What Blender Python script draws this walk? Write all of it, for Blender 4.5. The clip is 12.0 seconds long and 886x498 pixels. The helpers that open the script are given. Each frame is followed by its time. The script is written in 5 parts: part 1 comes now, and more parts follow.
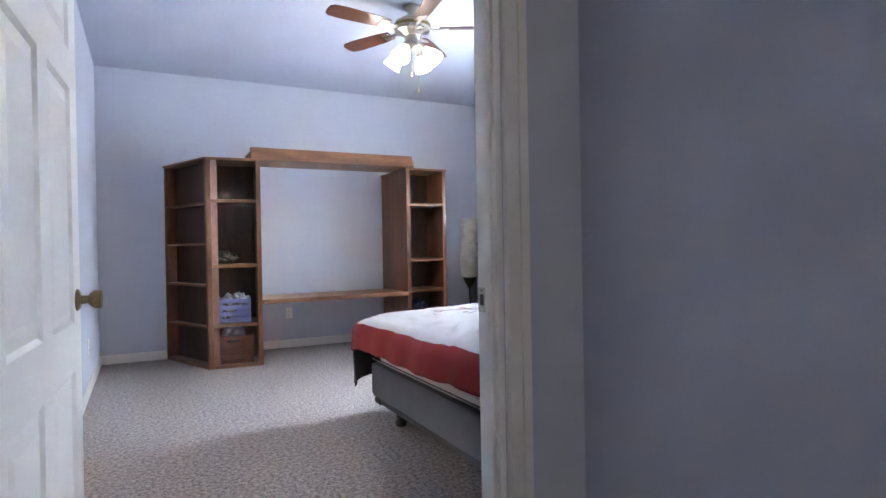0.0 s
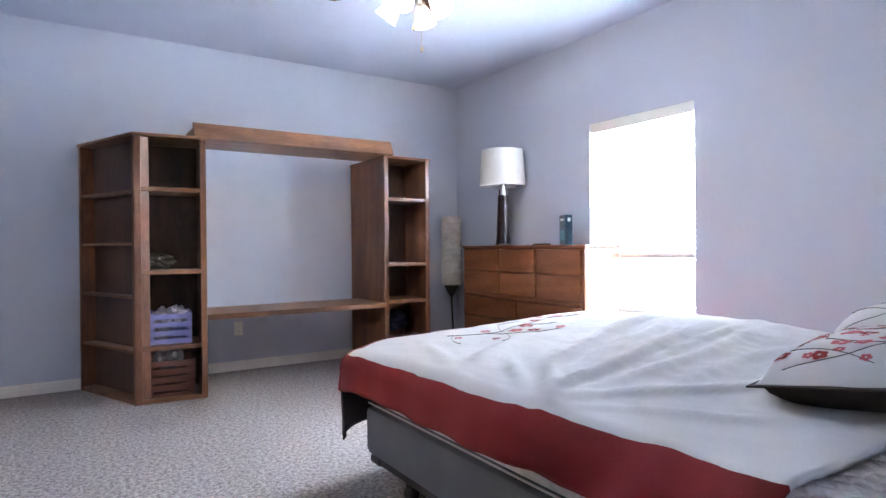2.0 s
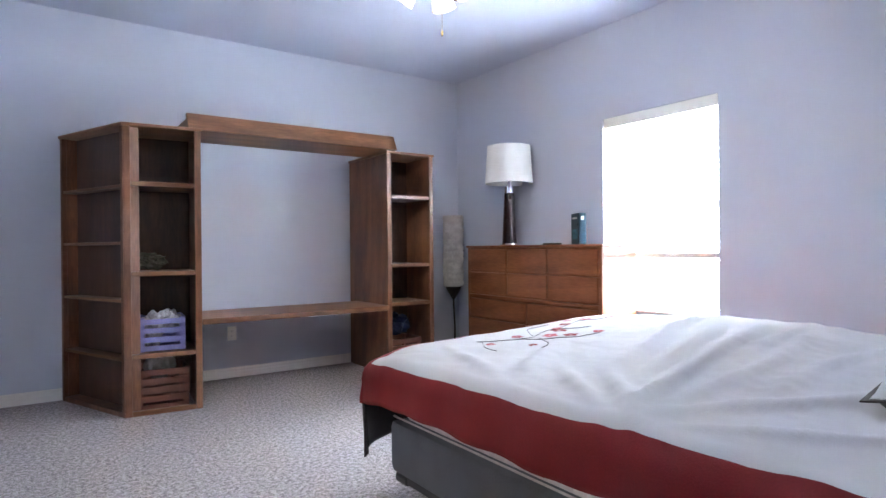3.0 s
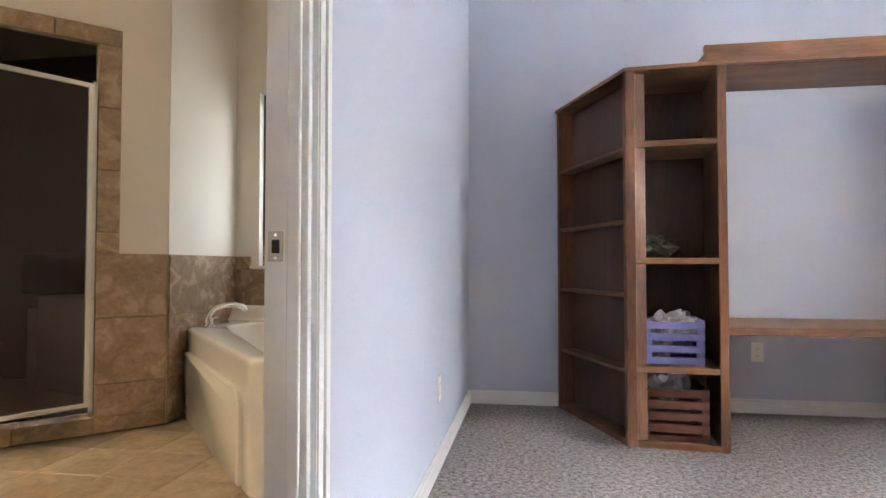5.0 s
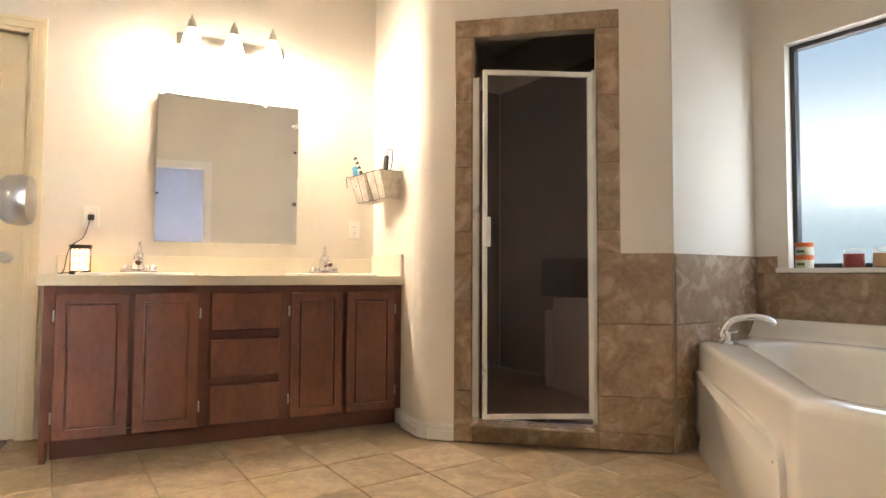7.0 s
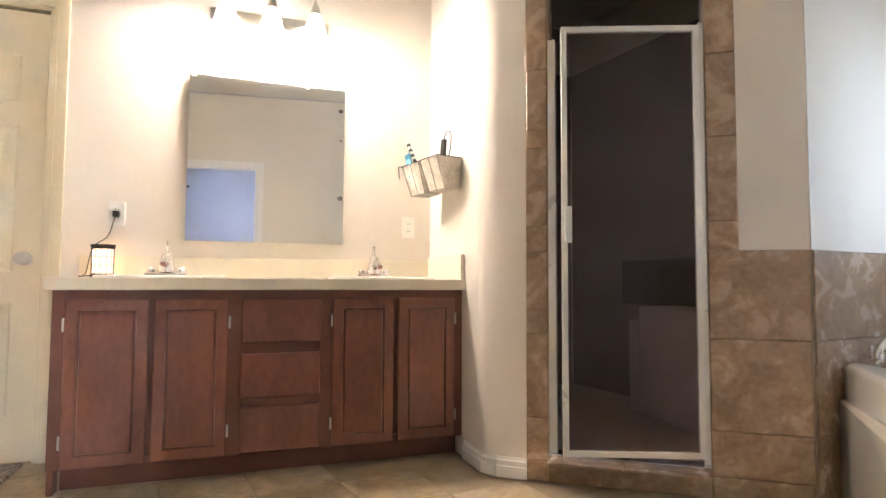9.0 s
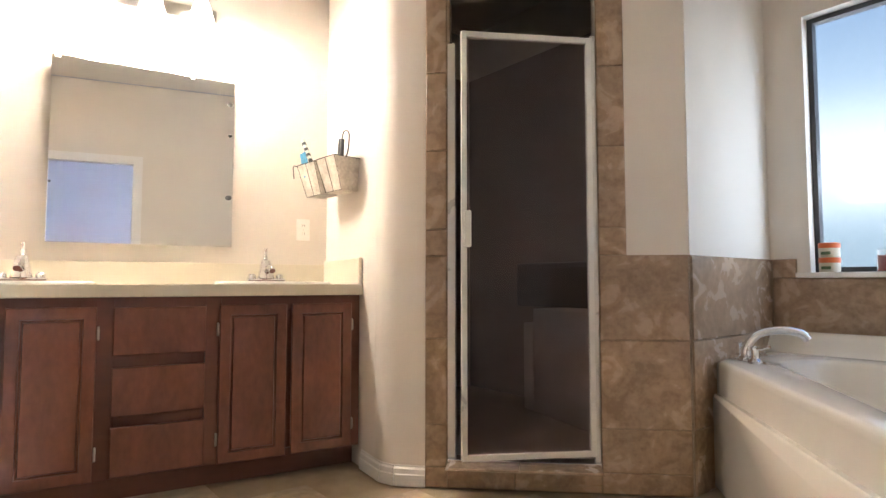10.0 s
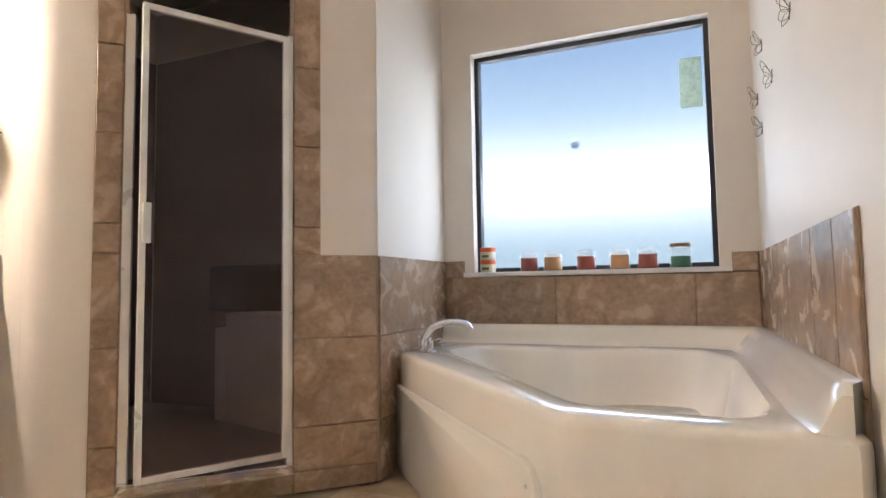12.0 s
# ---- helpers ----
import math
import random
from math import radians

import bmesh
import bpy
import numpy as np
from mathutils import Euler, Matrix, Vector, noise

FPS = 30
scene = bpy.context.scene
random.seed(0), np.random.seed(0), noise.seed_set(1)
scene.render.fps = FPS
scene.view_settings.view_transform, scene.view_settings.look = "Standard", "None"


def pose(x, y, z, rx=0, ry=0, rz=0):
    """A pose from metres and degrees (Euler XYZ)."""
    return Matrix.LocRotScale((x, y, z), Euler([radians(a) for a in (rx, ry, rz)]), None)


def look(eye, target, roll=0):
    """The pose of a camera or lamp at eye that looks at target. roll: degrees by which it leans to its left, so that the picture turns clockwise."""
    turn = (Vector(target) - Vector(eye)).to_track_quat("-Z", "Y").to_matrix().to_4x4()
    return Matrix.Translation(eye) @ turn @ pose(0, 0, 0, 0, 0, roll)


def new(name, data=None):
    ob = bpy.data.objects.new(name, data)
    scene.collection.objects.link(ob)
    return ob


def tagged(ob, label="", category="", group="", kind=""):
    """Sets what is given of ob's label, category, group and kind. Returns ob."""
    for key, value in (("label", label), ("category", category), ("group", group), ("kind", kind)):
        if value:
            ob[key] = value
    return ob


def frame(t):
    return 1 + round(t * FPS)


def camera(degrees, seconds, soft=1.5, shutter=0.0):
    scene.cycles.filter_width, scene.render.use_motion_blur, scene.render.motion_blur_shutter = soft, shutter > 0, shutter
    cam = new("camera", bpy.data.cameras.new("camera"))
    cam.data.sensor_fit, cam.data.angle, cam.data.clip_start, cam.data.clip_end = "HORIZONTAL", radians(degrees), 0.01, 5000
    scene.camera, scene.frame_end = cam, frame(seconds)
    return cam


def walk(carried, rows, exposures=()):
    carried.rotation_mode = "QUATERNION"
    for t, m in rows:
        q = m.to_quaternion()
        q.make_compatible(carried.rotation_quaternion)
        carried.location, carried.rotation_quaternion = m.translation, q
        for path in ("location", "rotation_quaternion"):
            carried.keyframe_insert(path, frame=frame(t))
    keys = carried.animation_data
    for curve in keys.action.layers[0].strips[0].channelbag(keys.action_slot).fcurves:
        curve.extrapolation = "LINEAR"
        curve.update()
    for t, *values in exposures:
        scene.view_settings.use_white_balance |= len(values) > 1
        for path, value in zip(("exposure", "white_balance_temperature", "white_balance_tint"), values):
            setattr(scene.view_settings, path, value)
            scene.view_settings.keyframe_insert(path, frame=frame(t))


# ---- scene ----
cam = camera(74.5, 12.0)
PATH = [
    (0, (-0.614, 1.256, 1.074), (0.3, 3.035, 1.061), -1.0),
    (0.5, (-0.48, 1.536, 1.060), (0.321, 3.369, 1.058), -0.7),
    (1, (-0.422, 1.824, 1.082), (0.389, 3.652, 1.074), -0.6),
    (1.5, (-0.42, 2.075, 1.065), (0.47, 3.866, 1.063), -0.5),
    (2, (-0.511, 2.279, 1.086), (0.576, 3.959, 1.077), -0.5),
    (2.5, (-0.572, 2.426, 1.085), (0.589, 4.054, 1.074), -0.5),
    (2.7, (-0.584, 2.474, 1.086), (0.588, 4.094, 1.077), -0.5),
    (4.3, (-0.471, 3.397, 0.931), (0.013, 5.337, 0.980), -0.2),
    (4.5, (-0.494, 3.484, 0.925), (-0.187, 5.46, 0.977), -0.1),
    (5, (-0.579, 3.792, 0.896), (-0.885, 5.767, 0.954), -0.0),
    (5.5, (-0.708, 4.030, 0.868), (-1.552, 5.841, 0.931), -0.1),
    (6, (-0.806, 4.138, 0.859), (-1.984, 5.752, 0.935), -0.1),
    (6.5, (-0.881, 4.257, 0.868), (-2.356, 5.605, 0.950), 0.0),
    (7, (-0.936, 4.327, 0.849), (-2.587, 5.452, 0.939), 0.3),
    (8.8, (-1.332, 4.571, 0.844), (-3.092, 5.516, 0.945), 0.1),
    (9, (-1.373, 4.572, 0.833), (-3.128, 5.524, 0.945), 0.3),
    (9.5, (-1.395, 4.623, 0.832), (-3.126, 5.618, 0.961), 0.1),
    (10, (-1.423, 4.596, 0.845), (-2.984, 5.841, 0.964), 0.0),
    (10.5, (-1.4, 4.608, 0.810), (-2.738, 6.087, 0.954), -0.2),
    (11, (-1.39, 4.611, 0.806), (-2.482, 6.281, 0.950), -0.3),
    (11.5, (-1.39, 4.607, 0.815), (-2.275, 6.395, 0.952), -0.8),
    (12, (-1.401, 4.621, 0.813), (-2.173, 6.461, 0.949), -0.9),
]
EXPOSURES = [(0, 2.60, 6350, 10), (1.2, 2.60, 6350, 10), (2.7, 2.50, 6350, 10), (4.5, 2.58, 7000, 11), (5.5, 2.76, 7450, 11), (6, 2.86, 7350, 11), (7, 2.94, 7000, 11), (9, 2.95, 6150, 11), (10, 2.94, 6250, 12), (11, 2.91, 6400, 13), (12, 2.97, 6350, 14)]
walk(cam, [(t, look(eye, target, roll)) for t, eye, target, roll in PATH], EXPOSURES)

# ---- light ----
world = bpy.data.worlds.new("sky")
scene.world = world
world.use_nodes = True
sky = world.node_tree.nodes.new("ShaderNodeTexSky")
sky.sky_type, sky.sun_disc, sky.sun_elevation, sky.sun_rotation = "NISHITA", False, radians(48), radians(235)
world.node_tree.links.new(sky.outputs[0], world.node_tree.nodes["Background"].inputs[0])
world.node_tree.nodes["Background"].inputs[1].default_value = 0.12


def lamp(name, kind, m, watts, colour, size=0.05, size_y=None):
    data = bpy.data.lights.new(name, kind)
    data.energy, data.color = watts, colour
    if kind == "AREA":
        data.shape, data.size, data.size_y, data.spread = "RECTANGLE", size, size_y, radians(165)
    elif kind == "POINT":
        data.shadow_soft_size = size
    ob = new(name, data)
    ob.matrix_world = m
    return ob


sun_data = bpy.data.lights.new("sun", "SUN")
sun_data.energy, sun_data.angle, sun_data.color = 2.5, radians(0.6), (1.0, 0.94, 0.86)
sun = new("sun", sun_data)
sun.matrix_world = look((-20, -14, 26), (0, 0, 0))
FAN0, FAN_WATTS, VANITY_WATTS = 44.6, 1.25, 4.1
DAY, WARM, SOFT = (0.75, 0.85, 1.0), (1.0, 0.865, 0.735), (1.0, 0.93, 0.86)
lamp("bedroom_window_daylight", "AREA", look((3.85, 5.19, 1.70), (1.0, 5.05, 0.3)), 325, DAY, 1.6, 1.7)
lamp("bathroom_window_daylight", "AREA", look((-1.85, 8.25, 1.42), (-1.89, 5.0, 1.2)), 0.7, DAY, 1.3, 0.24)
# unseen lamp behind the camera, added to warm the casing and near carpet
lamp("added_hall_light", "POINT", Matrix.Translation((-0.33, -0.55, 2.25)), 2.8, (1.0, 0.85, 0.68), 0.06)

# ---- materials ----


def mat(name, colour, rough=0.6, vary=0.08, scale=6.0, grain=120.0, bump=0.1, metal=0.0, second=None, stretch=(1, 1, 1), coat=0.0, distance=0.002, random_tint=0.0, swirl=0.0):
    """A procedural surface with stains at a large scale, grain and relief at a small one."""
    m = bpy.data.materials.new(name)
    m.use_nodes = True
    n, l = m.node_tree.nodes, m.node_tree.links
    b = n["Principled BSDF"]
    b.inputs["Metallic"].default_value = metal
    b.inputs["Coat Weight"].default_value = coat
    co = n.new("ShaderNodeTexCoord")
    mp = n.new("ShaderNodeMapping")
    mp.inputs["Scale"].default_value = stretch
    l.new(co.outputs["Object"], mp.inputs[0])
    big = n.new("ShaderNodeTexNoise")
    big.inputs["Scale"].default_value, big.inputs["Detail"].default_value = scale, 5
    big.inputs["Distortion"].default_value = swirl
    small = n.new("ShaderNodeTexNoise")
    small.inputs["Scale"].default_value, small.inputs["Detail"].default_value = grain, 3
    l.new(mp.outputs[0], big.inputs[0])
    l.new(mp.outputs[0], small.inputs[0])
    ramp = n.new("ShaderNodeValToRGB")
    dark = second if second else tuple(c * (1 - 2 * vary) for c in colour)
    ramp.color_ramp.elements[0].color, ramp.color_ramp.elements[1].color = (*dark, 1), (*colour, 1)
    ramp.color_ramp.elements[0].position, ramp.color_ramp.elements[1].position = 0.35, 0.65
    mix = n.new("ShaderNodeMath")
    mix.operation = "MULTIPLY_ADD"
    l.new(small.outputs[0], mix.inputs[0])
    mix.inputs[1].default_value = 0.4
    sub = n.new("ShaderNodeMath")
    sub.operation = "MULTIPLY_ADD"
    l.new(big.outputs[0], sub.inputs[0])
    sub.inputs[1].default_value, sub.inputs[2].default_value = 0.8, -0.1
    l.new(sub.outputs[0], mix.inputs[2])
    l.new(mix.outputs[0], ramp.inputs[0])
    tint = ramp.outputs[0]
    if random_tint:
        info = n.new("ShaderNodeObjectInfo")
        hsv = n.new("ShaderNodeHueSaturation")
        rng = n.new("ShaderNodeMapRange")
        rng.inputs[3].default_value, rng.inputs[4].default_value = 1 - random_tint, 1 + random_tint
        l.new(info.outputs["Random"], rng.inputs[0])
        l.new(rng.outputs[0], hsv.inputs["Value"])
        l.new(tint, hsv.inputs["Color"])
        tint = hsv.outputs[0]
        add = n.new("ShaderNodeVectorMath")
        add.operation = "ADD"
        mul = n.new("ShaderNodeMath")
        mul.operation = "MULTIPLY"
        mul.inputs[1].default_value = 7.0
        l.new(info.outputs["Random"], mul.inputs[0])
        l.new(co.outputs["Object"], add.inputs[0])
        l.new(mul.outputs[0], add.inputs[1])
        l.new(add.outputs[0], mp.inputs[0])
    l.new(tint, b.inputs["Base Color"])
    rr = n.new("ShaderNodeMapRange")
    rr.inputs[3].default_value, rr.inputs[4].default_value = max(0.02, rough - 0.08), min(1, rough + 0.08)
    l.new(big.outputs[0], rr.inputs[0])
    l.new(rr.outputs[0], b.inputs["Roughness"])
    if bump:
        bp = n.new("ShaderNodeBump")
        bp.inputs["Strength"].default_value, bp.inputs["Distance"].default_value = bump, distance
        l.new(small.outputs[0], bp.inputs["Height"])
        l.new(bp.outputs[0], b.inputs["Normal"])
    return m


def wood(name, light, dark, rough=0.4, along="z", coat=0.1, ring=14.0):
    """Stained wood: long grain streaks along one axis."""
    m = mat(name, light, rough, second=dark, scale=2.2, grain=40, bump=0.12, coat=coat, distance=0.001,
            stretch={"x": (0.35, 2.2, 2.2), "y": (2.2, 0.35, 2.2), "z": (2.2, 2.2, 0.35)}[along])
    n, l = m.node_tree.nodes, m.node_tree.links
    wave = n.new("ShaderNodeTexWave")
    wave.bands_direction = "DIAGONAL"
    wave.inputs["Scale"].default_value, wave.inputs["Distortion"].default_value, wave.inputs["Detail"].default_value = ring * 0.12, 9, 3
    l.new(n["Mapping"].outputs[0], wave.inputs[0])
    ramp = n["Color Ramp"]
    mul = n.new("ShaderNodeMix")
    mul.data_type, mul.blend_type = "RGBA", "MULTIPLY"
    mul.inputs[0].default_value = 0.2
    l.new(ramp.outputs[0], mul.inputs[6])
    l.new(wave.outputs[0], mul.inputs[7])
    l.new(mul.outputs[2], n["Principled BSDF"].inputs["Base Color"])
    return m


def glow(name, colour, strength):
    m = bpy.data.materials.new(name)
    m.use_nodes = True
    b = m.node_tree.nodes["Principled BSDF"]
    b.inputs["Base Color"].default_value = (*colour, 1)
    b.inputs["Emission Color"].default_value, b.inputs["Emission Strength"].default_value = (*colour, 1), strength
    return m


def glass(name, colour, rough=0.02, ior=1.45):
    m = bpy.data.materials.new(name)
    m.use_nodes = True
    b = m.node_tree.nodes["Principled BSDF"]
    b.inputs["Base Color"].default_value = (*colour, 1)
    b.inputs["Roughness"].default_value, b.inputs["Transmission Weight"].default_value, b.inputs["IOR"].default_value = rough, 1.0, ior
    return m


WALL = mat("lavender_grey_wall_paint", (0.55, 0.58, 0.665), 0.62, 0.02, 1.5, 160, 0.12)
# WALL's hue turned down: the hall's shade is in this colour
HALLWALL = mat("shaded_hall_wall_paint", (0.47, 0.50, 0.60), 0.65, 0.03, 1.5, 160, 0.15)
BATHWALL = mat("cream_wall_paint", (0.765, 0.71, 0.635), 0.6, 0.02, 1.5, 160, 0.12)
CEIL = mat("ceiling_paint", (0.53, 0.565, 0.68), 0.8, 0.03, 2, 90, 0.4)
WHITE = mat("white_trim_paint", (0.84, 0.82, 0.79), 0.35, 0.03, 4, 60, 0.04)
CREAM = mat("cream_door_paint", (0.76, 0.66, 0.47), 0.4, 0.03, 4, 60, 0.04)
CARPET = mat("grey_brown_carpet", (0.56, 0.50, 0.485), 1.0, second=(0.135, 0.115, 0.112), scale=48, grain=150, bump=0.8, distance=0.01)
CARPET.node_tree.nodes["Noise Texture"].inputs["Roughness"].default_value = 0.78
CARPET.node_tree.nodes["Color Ramp"].color_ramp.elements[0].position, CARPET.node_tree.nodes["Color Ramp"].color_ramp.elements[1].position = 0.40, 0.61
OAK = wood("walnut_stained_pine", (0.26, 0.105, 0.050), (0.115, 0.043, 0.021), 0.42)
OAKX = wood("walnut_stained_pine_boards", (0.33, 0.155, 0.075), (0.16, 0.068, 0.032), 0.42, "x")
# dark wood for the niche backs, with the niches' shade in its colour
OAKSHADE = wood("shaded_back_panel_wood", (0.092, 0.040, 0.022), (0.042, 0.018, 0.011), 0.5)
CHERRY = wood("orange_cherry_wood", (0.33, 0.12, 0.052), (0.19, 0.062, 0.025), 0.34, "y", 0.2)
VANITY = mat("cherry_stained_maple", (0.235, 0.088, 0.052), 0.40, second=(0.105, 0.036, 0.022), scale=6, grain=45, bump=0.04, coat=0.12, stretch=(1, 1, 0.5), swirl=0.5, distance=0.001)
VANITYY = mat("cherry_stained_maple_rails", (0.18, 0.064, 0.039), 0.40, second=(0.105, 0.036, 0.023), scale=5, grain=30, bump=0.05, coat=0.12, stretch=(1, 0.4, 1), swirl=0.2, distance=0.001)
for m in (VANITY, VANITYY):
    m.node_tree.nodes["Principled BSDF"].inputs["Coat Roughness"].default_value = 0.28
    stain = m.node_tree.nodes["Color Ramp"].color_ramp.elements
    stain[0].position, stain[1].position = 0.26, 0.74
GROUT = mat("brown_grout", (0.36, 0.272, 0.19), 0.9, 0.1, 10, 200, 0.3)
TILE = mat("brown_mottled_ceramic_tile", (0.45, 0.325, 0.222), 0.26, second=(0.27, 0.185, 0.122), scale=8, grain=40, bump=0.1, random_tint=0.10, swirl=1.0)
FTILE = mat("tan_mottled_floor_tile", (0.56, 0.44, 0.29), 0.35, second=(0.34, 0.25, 0.155), scale=4.5, grain=32, bump=0.1, random_tint=0.07, swirl=1.6)
FGROUT = mat("tan_grout", (0.45, 0.35, 0.235), 0.9, 0.1, 10, 200, 0.3)
ACRYLIC = mat("ivory_acrylic", (0.90, 0.865, 0.79), 0.14, 0.01, 2, 30, 0.0, coat=0.5)
LAMINATE = mat("cream_laminate", (0.74, 0.68, 0.55), 0.35, 0.02, 5, 300, 0.02)
CHROME = mat("chrome", (0.85, 0.85, 0.86), 0.1, 0.02, 5, 80, 0.0, metal=1.0)
NICKEL = mat("brushed_nickel", (0.60, 0.57, 0.52), 0.3, 0.05, 5, 150, 0.05, metal=1.0)
BRASS = mat("antique_brass", (0.30, 0.23, 0.12), 0.32, 0.1, 8, 80, 0.05, metal=1.0)
ALU = mat("white_painted_aluminium", (0.80, 0.78, 0.74), 0.3, 0.03, 8, 80, 0.03, metal=0.2)
BLACK = mat("black_plastic", (0.015, 0.015, 0.016), 0.4, 0.1, 10, 80, 0.03)
DARKFRAME = mat("dark_bronze_frame", (0.03, 0.03, 0.035), 0.45, 0.1, 10, 80, 0.03)
PLASTIC = mat("white_plastic", (0.86, 0.85, 0.80), 0.35, 0.02, 6, 80, 0.0)
SHADE = mat("white_linen_shade", (0.80, 0.78, 0.74), 0.9, 0.04, 8, 260, 0.2)
ESPRESSO = mat("espresso_wood", (0.035, 0.015, 0.018), 0.2, 0.2, 8, 50, 0.02, coat=0.5)
SHEET = mat("white_cotton", (0.61, 0.61, 0.62), 0.9, 0.03, 3, 220, 0.35)
RED = mat("crimson_cotton", (0.25, 0.016, 0.018), 0.9, 0.12, 4, 220, 0.35)
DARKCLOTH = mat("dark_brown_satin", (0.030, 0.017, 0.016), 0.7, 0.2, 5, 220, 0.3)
BOXCLOTH = mat("grey_boxspring_cloth", (0.13, 0.135, 0.155), 0.9, 0.1, 5, 180, 0.4)
MATTRESS = mat("quilted_mattress_cloth", (0.62, 0.57, 0.56), 0.9, 0.05, 12, 90, 0.3)


def quilting(m, pitch, depth):
    """Diamond stitching: two slanting sets of soft grooves in the relief."""
    n, l = m.node_tree.nodes, m.node_tree.links
    heights = []
    for way in ((1, 1, 1), (1, -1, 1)):
        dot, size, sine, height = n.new("ShaderNodeVectorMath"), n.new("ShaderNodeMath"), n.new("ShaderNodeMath"), n.new("ShaderNodeMath")
        dot.operation, size.operation, sine.operation, height.operation = "DOT_PRODUCT", "MULTIPLY", "SINE", "ABSOLUTE"
        dot.inputs[1].default_value = way
        size.inputs[1].default_value = math.pi / pitch
        l.new(n["Texture Coordinate"].outputs["Object"], dot.inputs[0])
        l.new(dot.outputs["Value"], size.inputs[0])
        l.new(size.outputs[0], sine.inputs[0])
        l.new(sine.outputs[0], height.inputs[0])
        heights.append(height.outputs[0])
    low, bump = n.new("ShaderNodeMath"), n.new("ShaderNodeBump")
    low.operation = "MINIMUM"
    l.new(heights[0], low.inputs[0])
    l.new(heights[1], low.inputs[1])
    bump.inputs["Distance"].default_value = depth
    l.new(low.outputs[0], bump.inputs["Height"])
    l.new(n["Bump"].outputs[0], bump.inputs["Normal"])
    l.new(bump.outputs[0], n["Principled BSDF"].inputs["Normal"])


quilting(MATTRESS, 0.05, 0.008)
PURPLE = mat("violet_painted_wood", (0.21, 0.21, 0.45), 0.6, 0.1, 6, 60, 0.1)
CRATEWOOD = wood("reddish_brown_crate_wood", (0.20, 0.075, 0.05), (0.10, 0.035, 0.025), 0.6, "x", 0)
PAPER = mat("crinkled_white_paper", (0.62, 0.60, 0.56), 0.9, 0.12, 12, 45, 0.9, distance=0.006)
IRON = mat("dark_iron_wire", (0.06, 0.05, 0.045), 0.45, 0.1, 10, 80, 0.05, metal=0.8)
MIRROR = mat("silvered_mirror", (0.86, 0.87, 0.86), 0.02, 0.0, 2, 20, 0.0, metal=1.0)
MIRROR.node_tree.links.remove(MIRROR.node_tree.nodes["Principled BSDF"].inputs["Roughness"].links[0])
MIRROR.node_tree.nodes["Principled BSDF"].inputs["Roughness"].default_value = 0.0
SMOKED = glass("bronze_tinted_glass", (0.82, 0.67, 0.67), 0.0, 1.36)
CLEAR = glass("clear_glass", (0.96, 0.98, 0.98), 0.0)
FROST = glass("frosted_glass", (0.92, 0.96, 0.98), 0.27, 1.2)
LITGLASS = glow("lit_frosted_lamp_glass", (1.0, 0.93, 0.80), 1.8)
BULB = glow("lit_bulb", (1.0, 0.90, 0.72), 4.0)

# ---- building helpers ----


def box(bm, x0, y0, z0, x1, y1, z1):
    vs = [bm.verts.new(p) for p in ((x0, y0, z0), (x1, y0, z0), (x1, y1, z0), (x0, y1, z0), (x0, y0, z1), (x1, y0, z1), (x1, y1, z1), (x0, y1, z1))]
    for f in ((3, 2, 1, 0), (4, 5, 6, 7), (0, 1, 5, 4), (1, 2, 6, 5), (2, 3, 7, 6), (3, 0, 4, 7)):
        bm.faces.new([vs[i] for i in f])
    return bm


def boxes(*sizes, bevel=0.0):
    bm = bmesh.new()
    for s in sizes:
        box(bm, *s)
    if bevel:
        bmesh.ops.bevel(bm, geom=bm.edges[:], offset=bevel, segments=2, affect="EDGES", profile=0.5)
    return bm


def prism(points, z0, z1, bevel=0.0):
    """An upright prism over a plan outline, counter-clockwise."""
    bm = bmesh.new()
    lo = [bm.verts.new((x, y, z0)) for x, y in points]
    hi = [bm.verts.new((x, y, z1)) for x, y in points]
    bm.faces.new(lo[::-1])
    bm.faces.new(hi)
    for i in range(len(points)):
        j = (i + 1) % len(points)
        bm.faces.new((lo[i], lo[j], hi[j], hi[i]))
    if bevel:
        bmesh.ops.bevel(bm, geom=bm.edges[:], offset=bevel, segments=2, affect="EDGES", profile=0.5)
    return bm


def turned(profile, segments=32, bm=None, close=True):
    """A solid of revolution about z from (radius, height) pairs."""
    bm = bm or bmesh.new()
    rings = [[bm.verts.new((r * math.cos(a * math.tau / segments), r * math.sin(a * math.tau / segments), z)) for a in range(segments)] for r, z in profile]
    for lo, hi in zip(rings, rings[1:]):
        for a in range(segments):
            b = (a + 1) % segments
            bm.faces.new((lo[a], lo[b], hi[b], hi[a]))
    if close:
        bm.faces.new(rings[0][::-1])
        bm.faces.new(rings[-1])
    return bm


def tube(points, radius, segments=10, bm=None):
    """A round bar along a line of points; radius may be one number or one for each point."""
    bm = bm or bmesh.new()
    pts = [Vector(p) for p in points]
    rad = radius if isinstance(radius, (list, tuple)) else [radius] * len(pts)
    rings, up = [], None
    for i, p in enumerate(pts):
        d = (pts[min(i + 1, len(pts) - 1)] - pts[max(i - 1, 0)]).normalized()
        if up is None:
            up = d.orthogonal().normalized()
        up = (up - d * up.dot(d)).normalized()
        side = d.cross(up)
        rings.append([bm.verts.new(p + rad[i] * (up * math.cos(a * math.tau / segments) + side * math.sin(a * math.tau / segments))) for a in range(segments)])
    for lo, hi in zip(rings, rings[1:]):
        for a in range(segments):
            b = (a + 1) % segments
            bm.faces.new((lo[a], lo[b], hi[b], hi[a]))
    bm.faces.new(rings[0][::-1])
    bm.faces.new(rings[-1])
    return bm


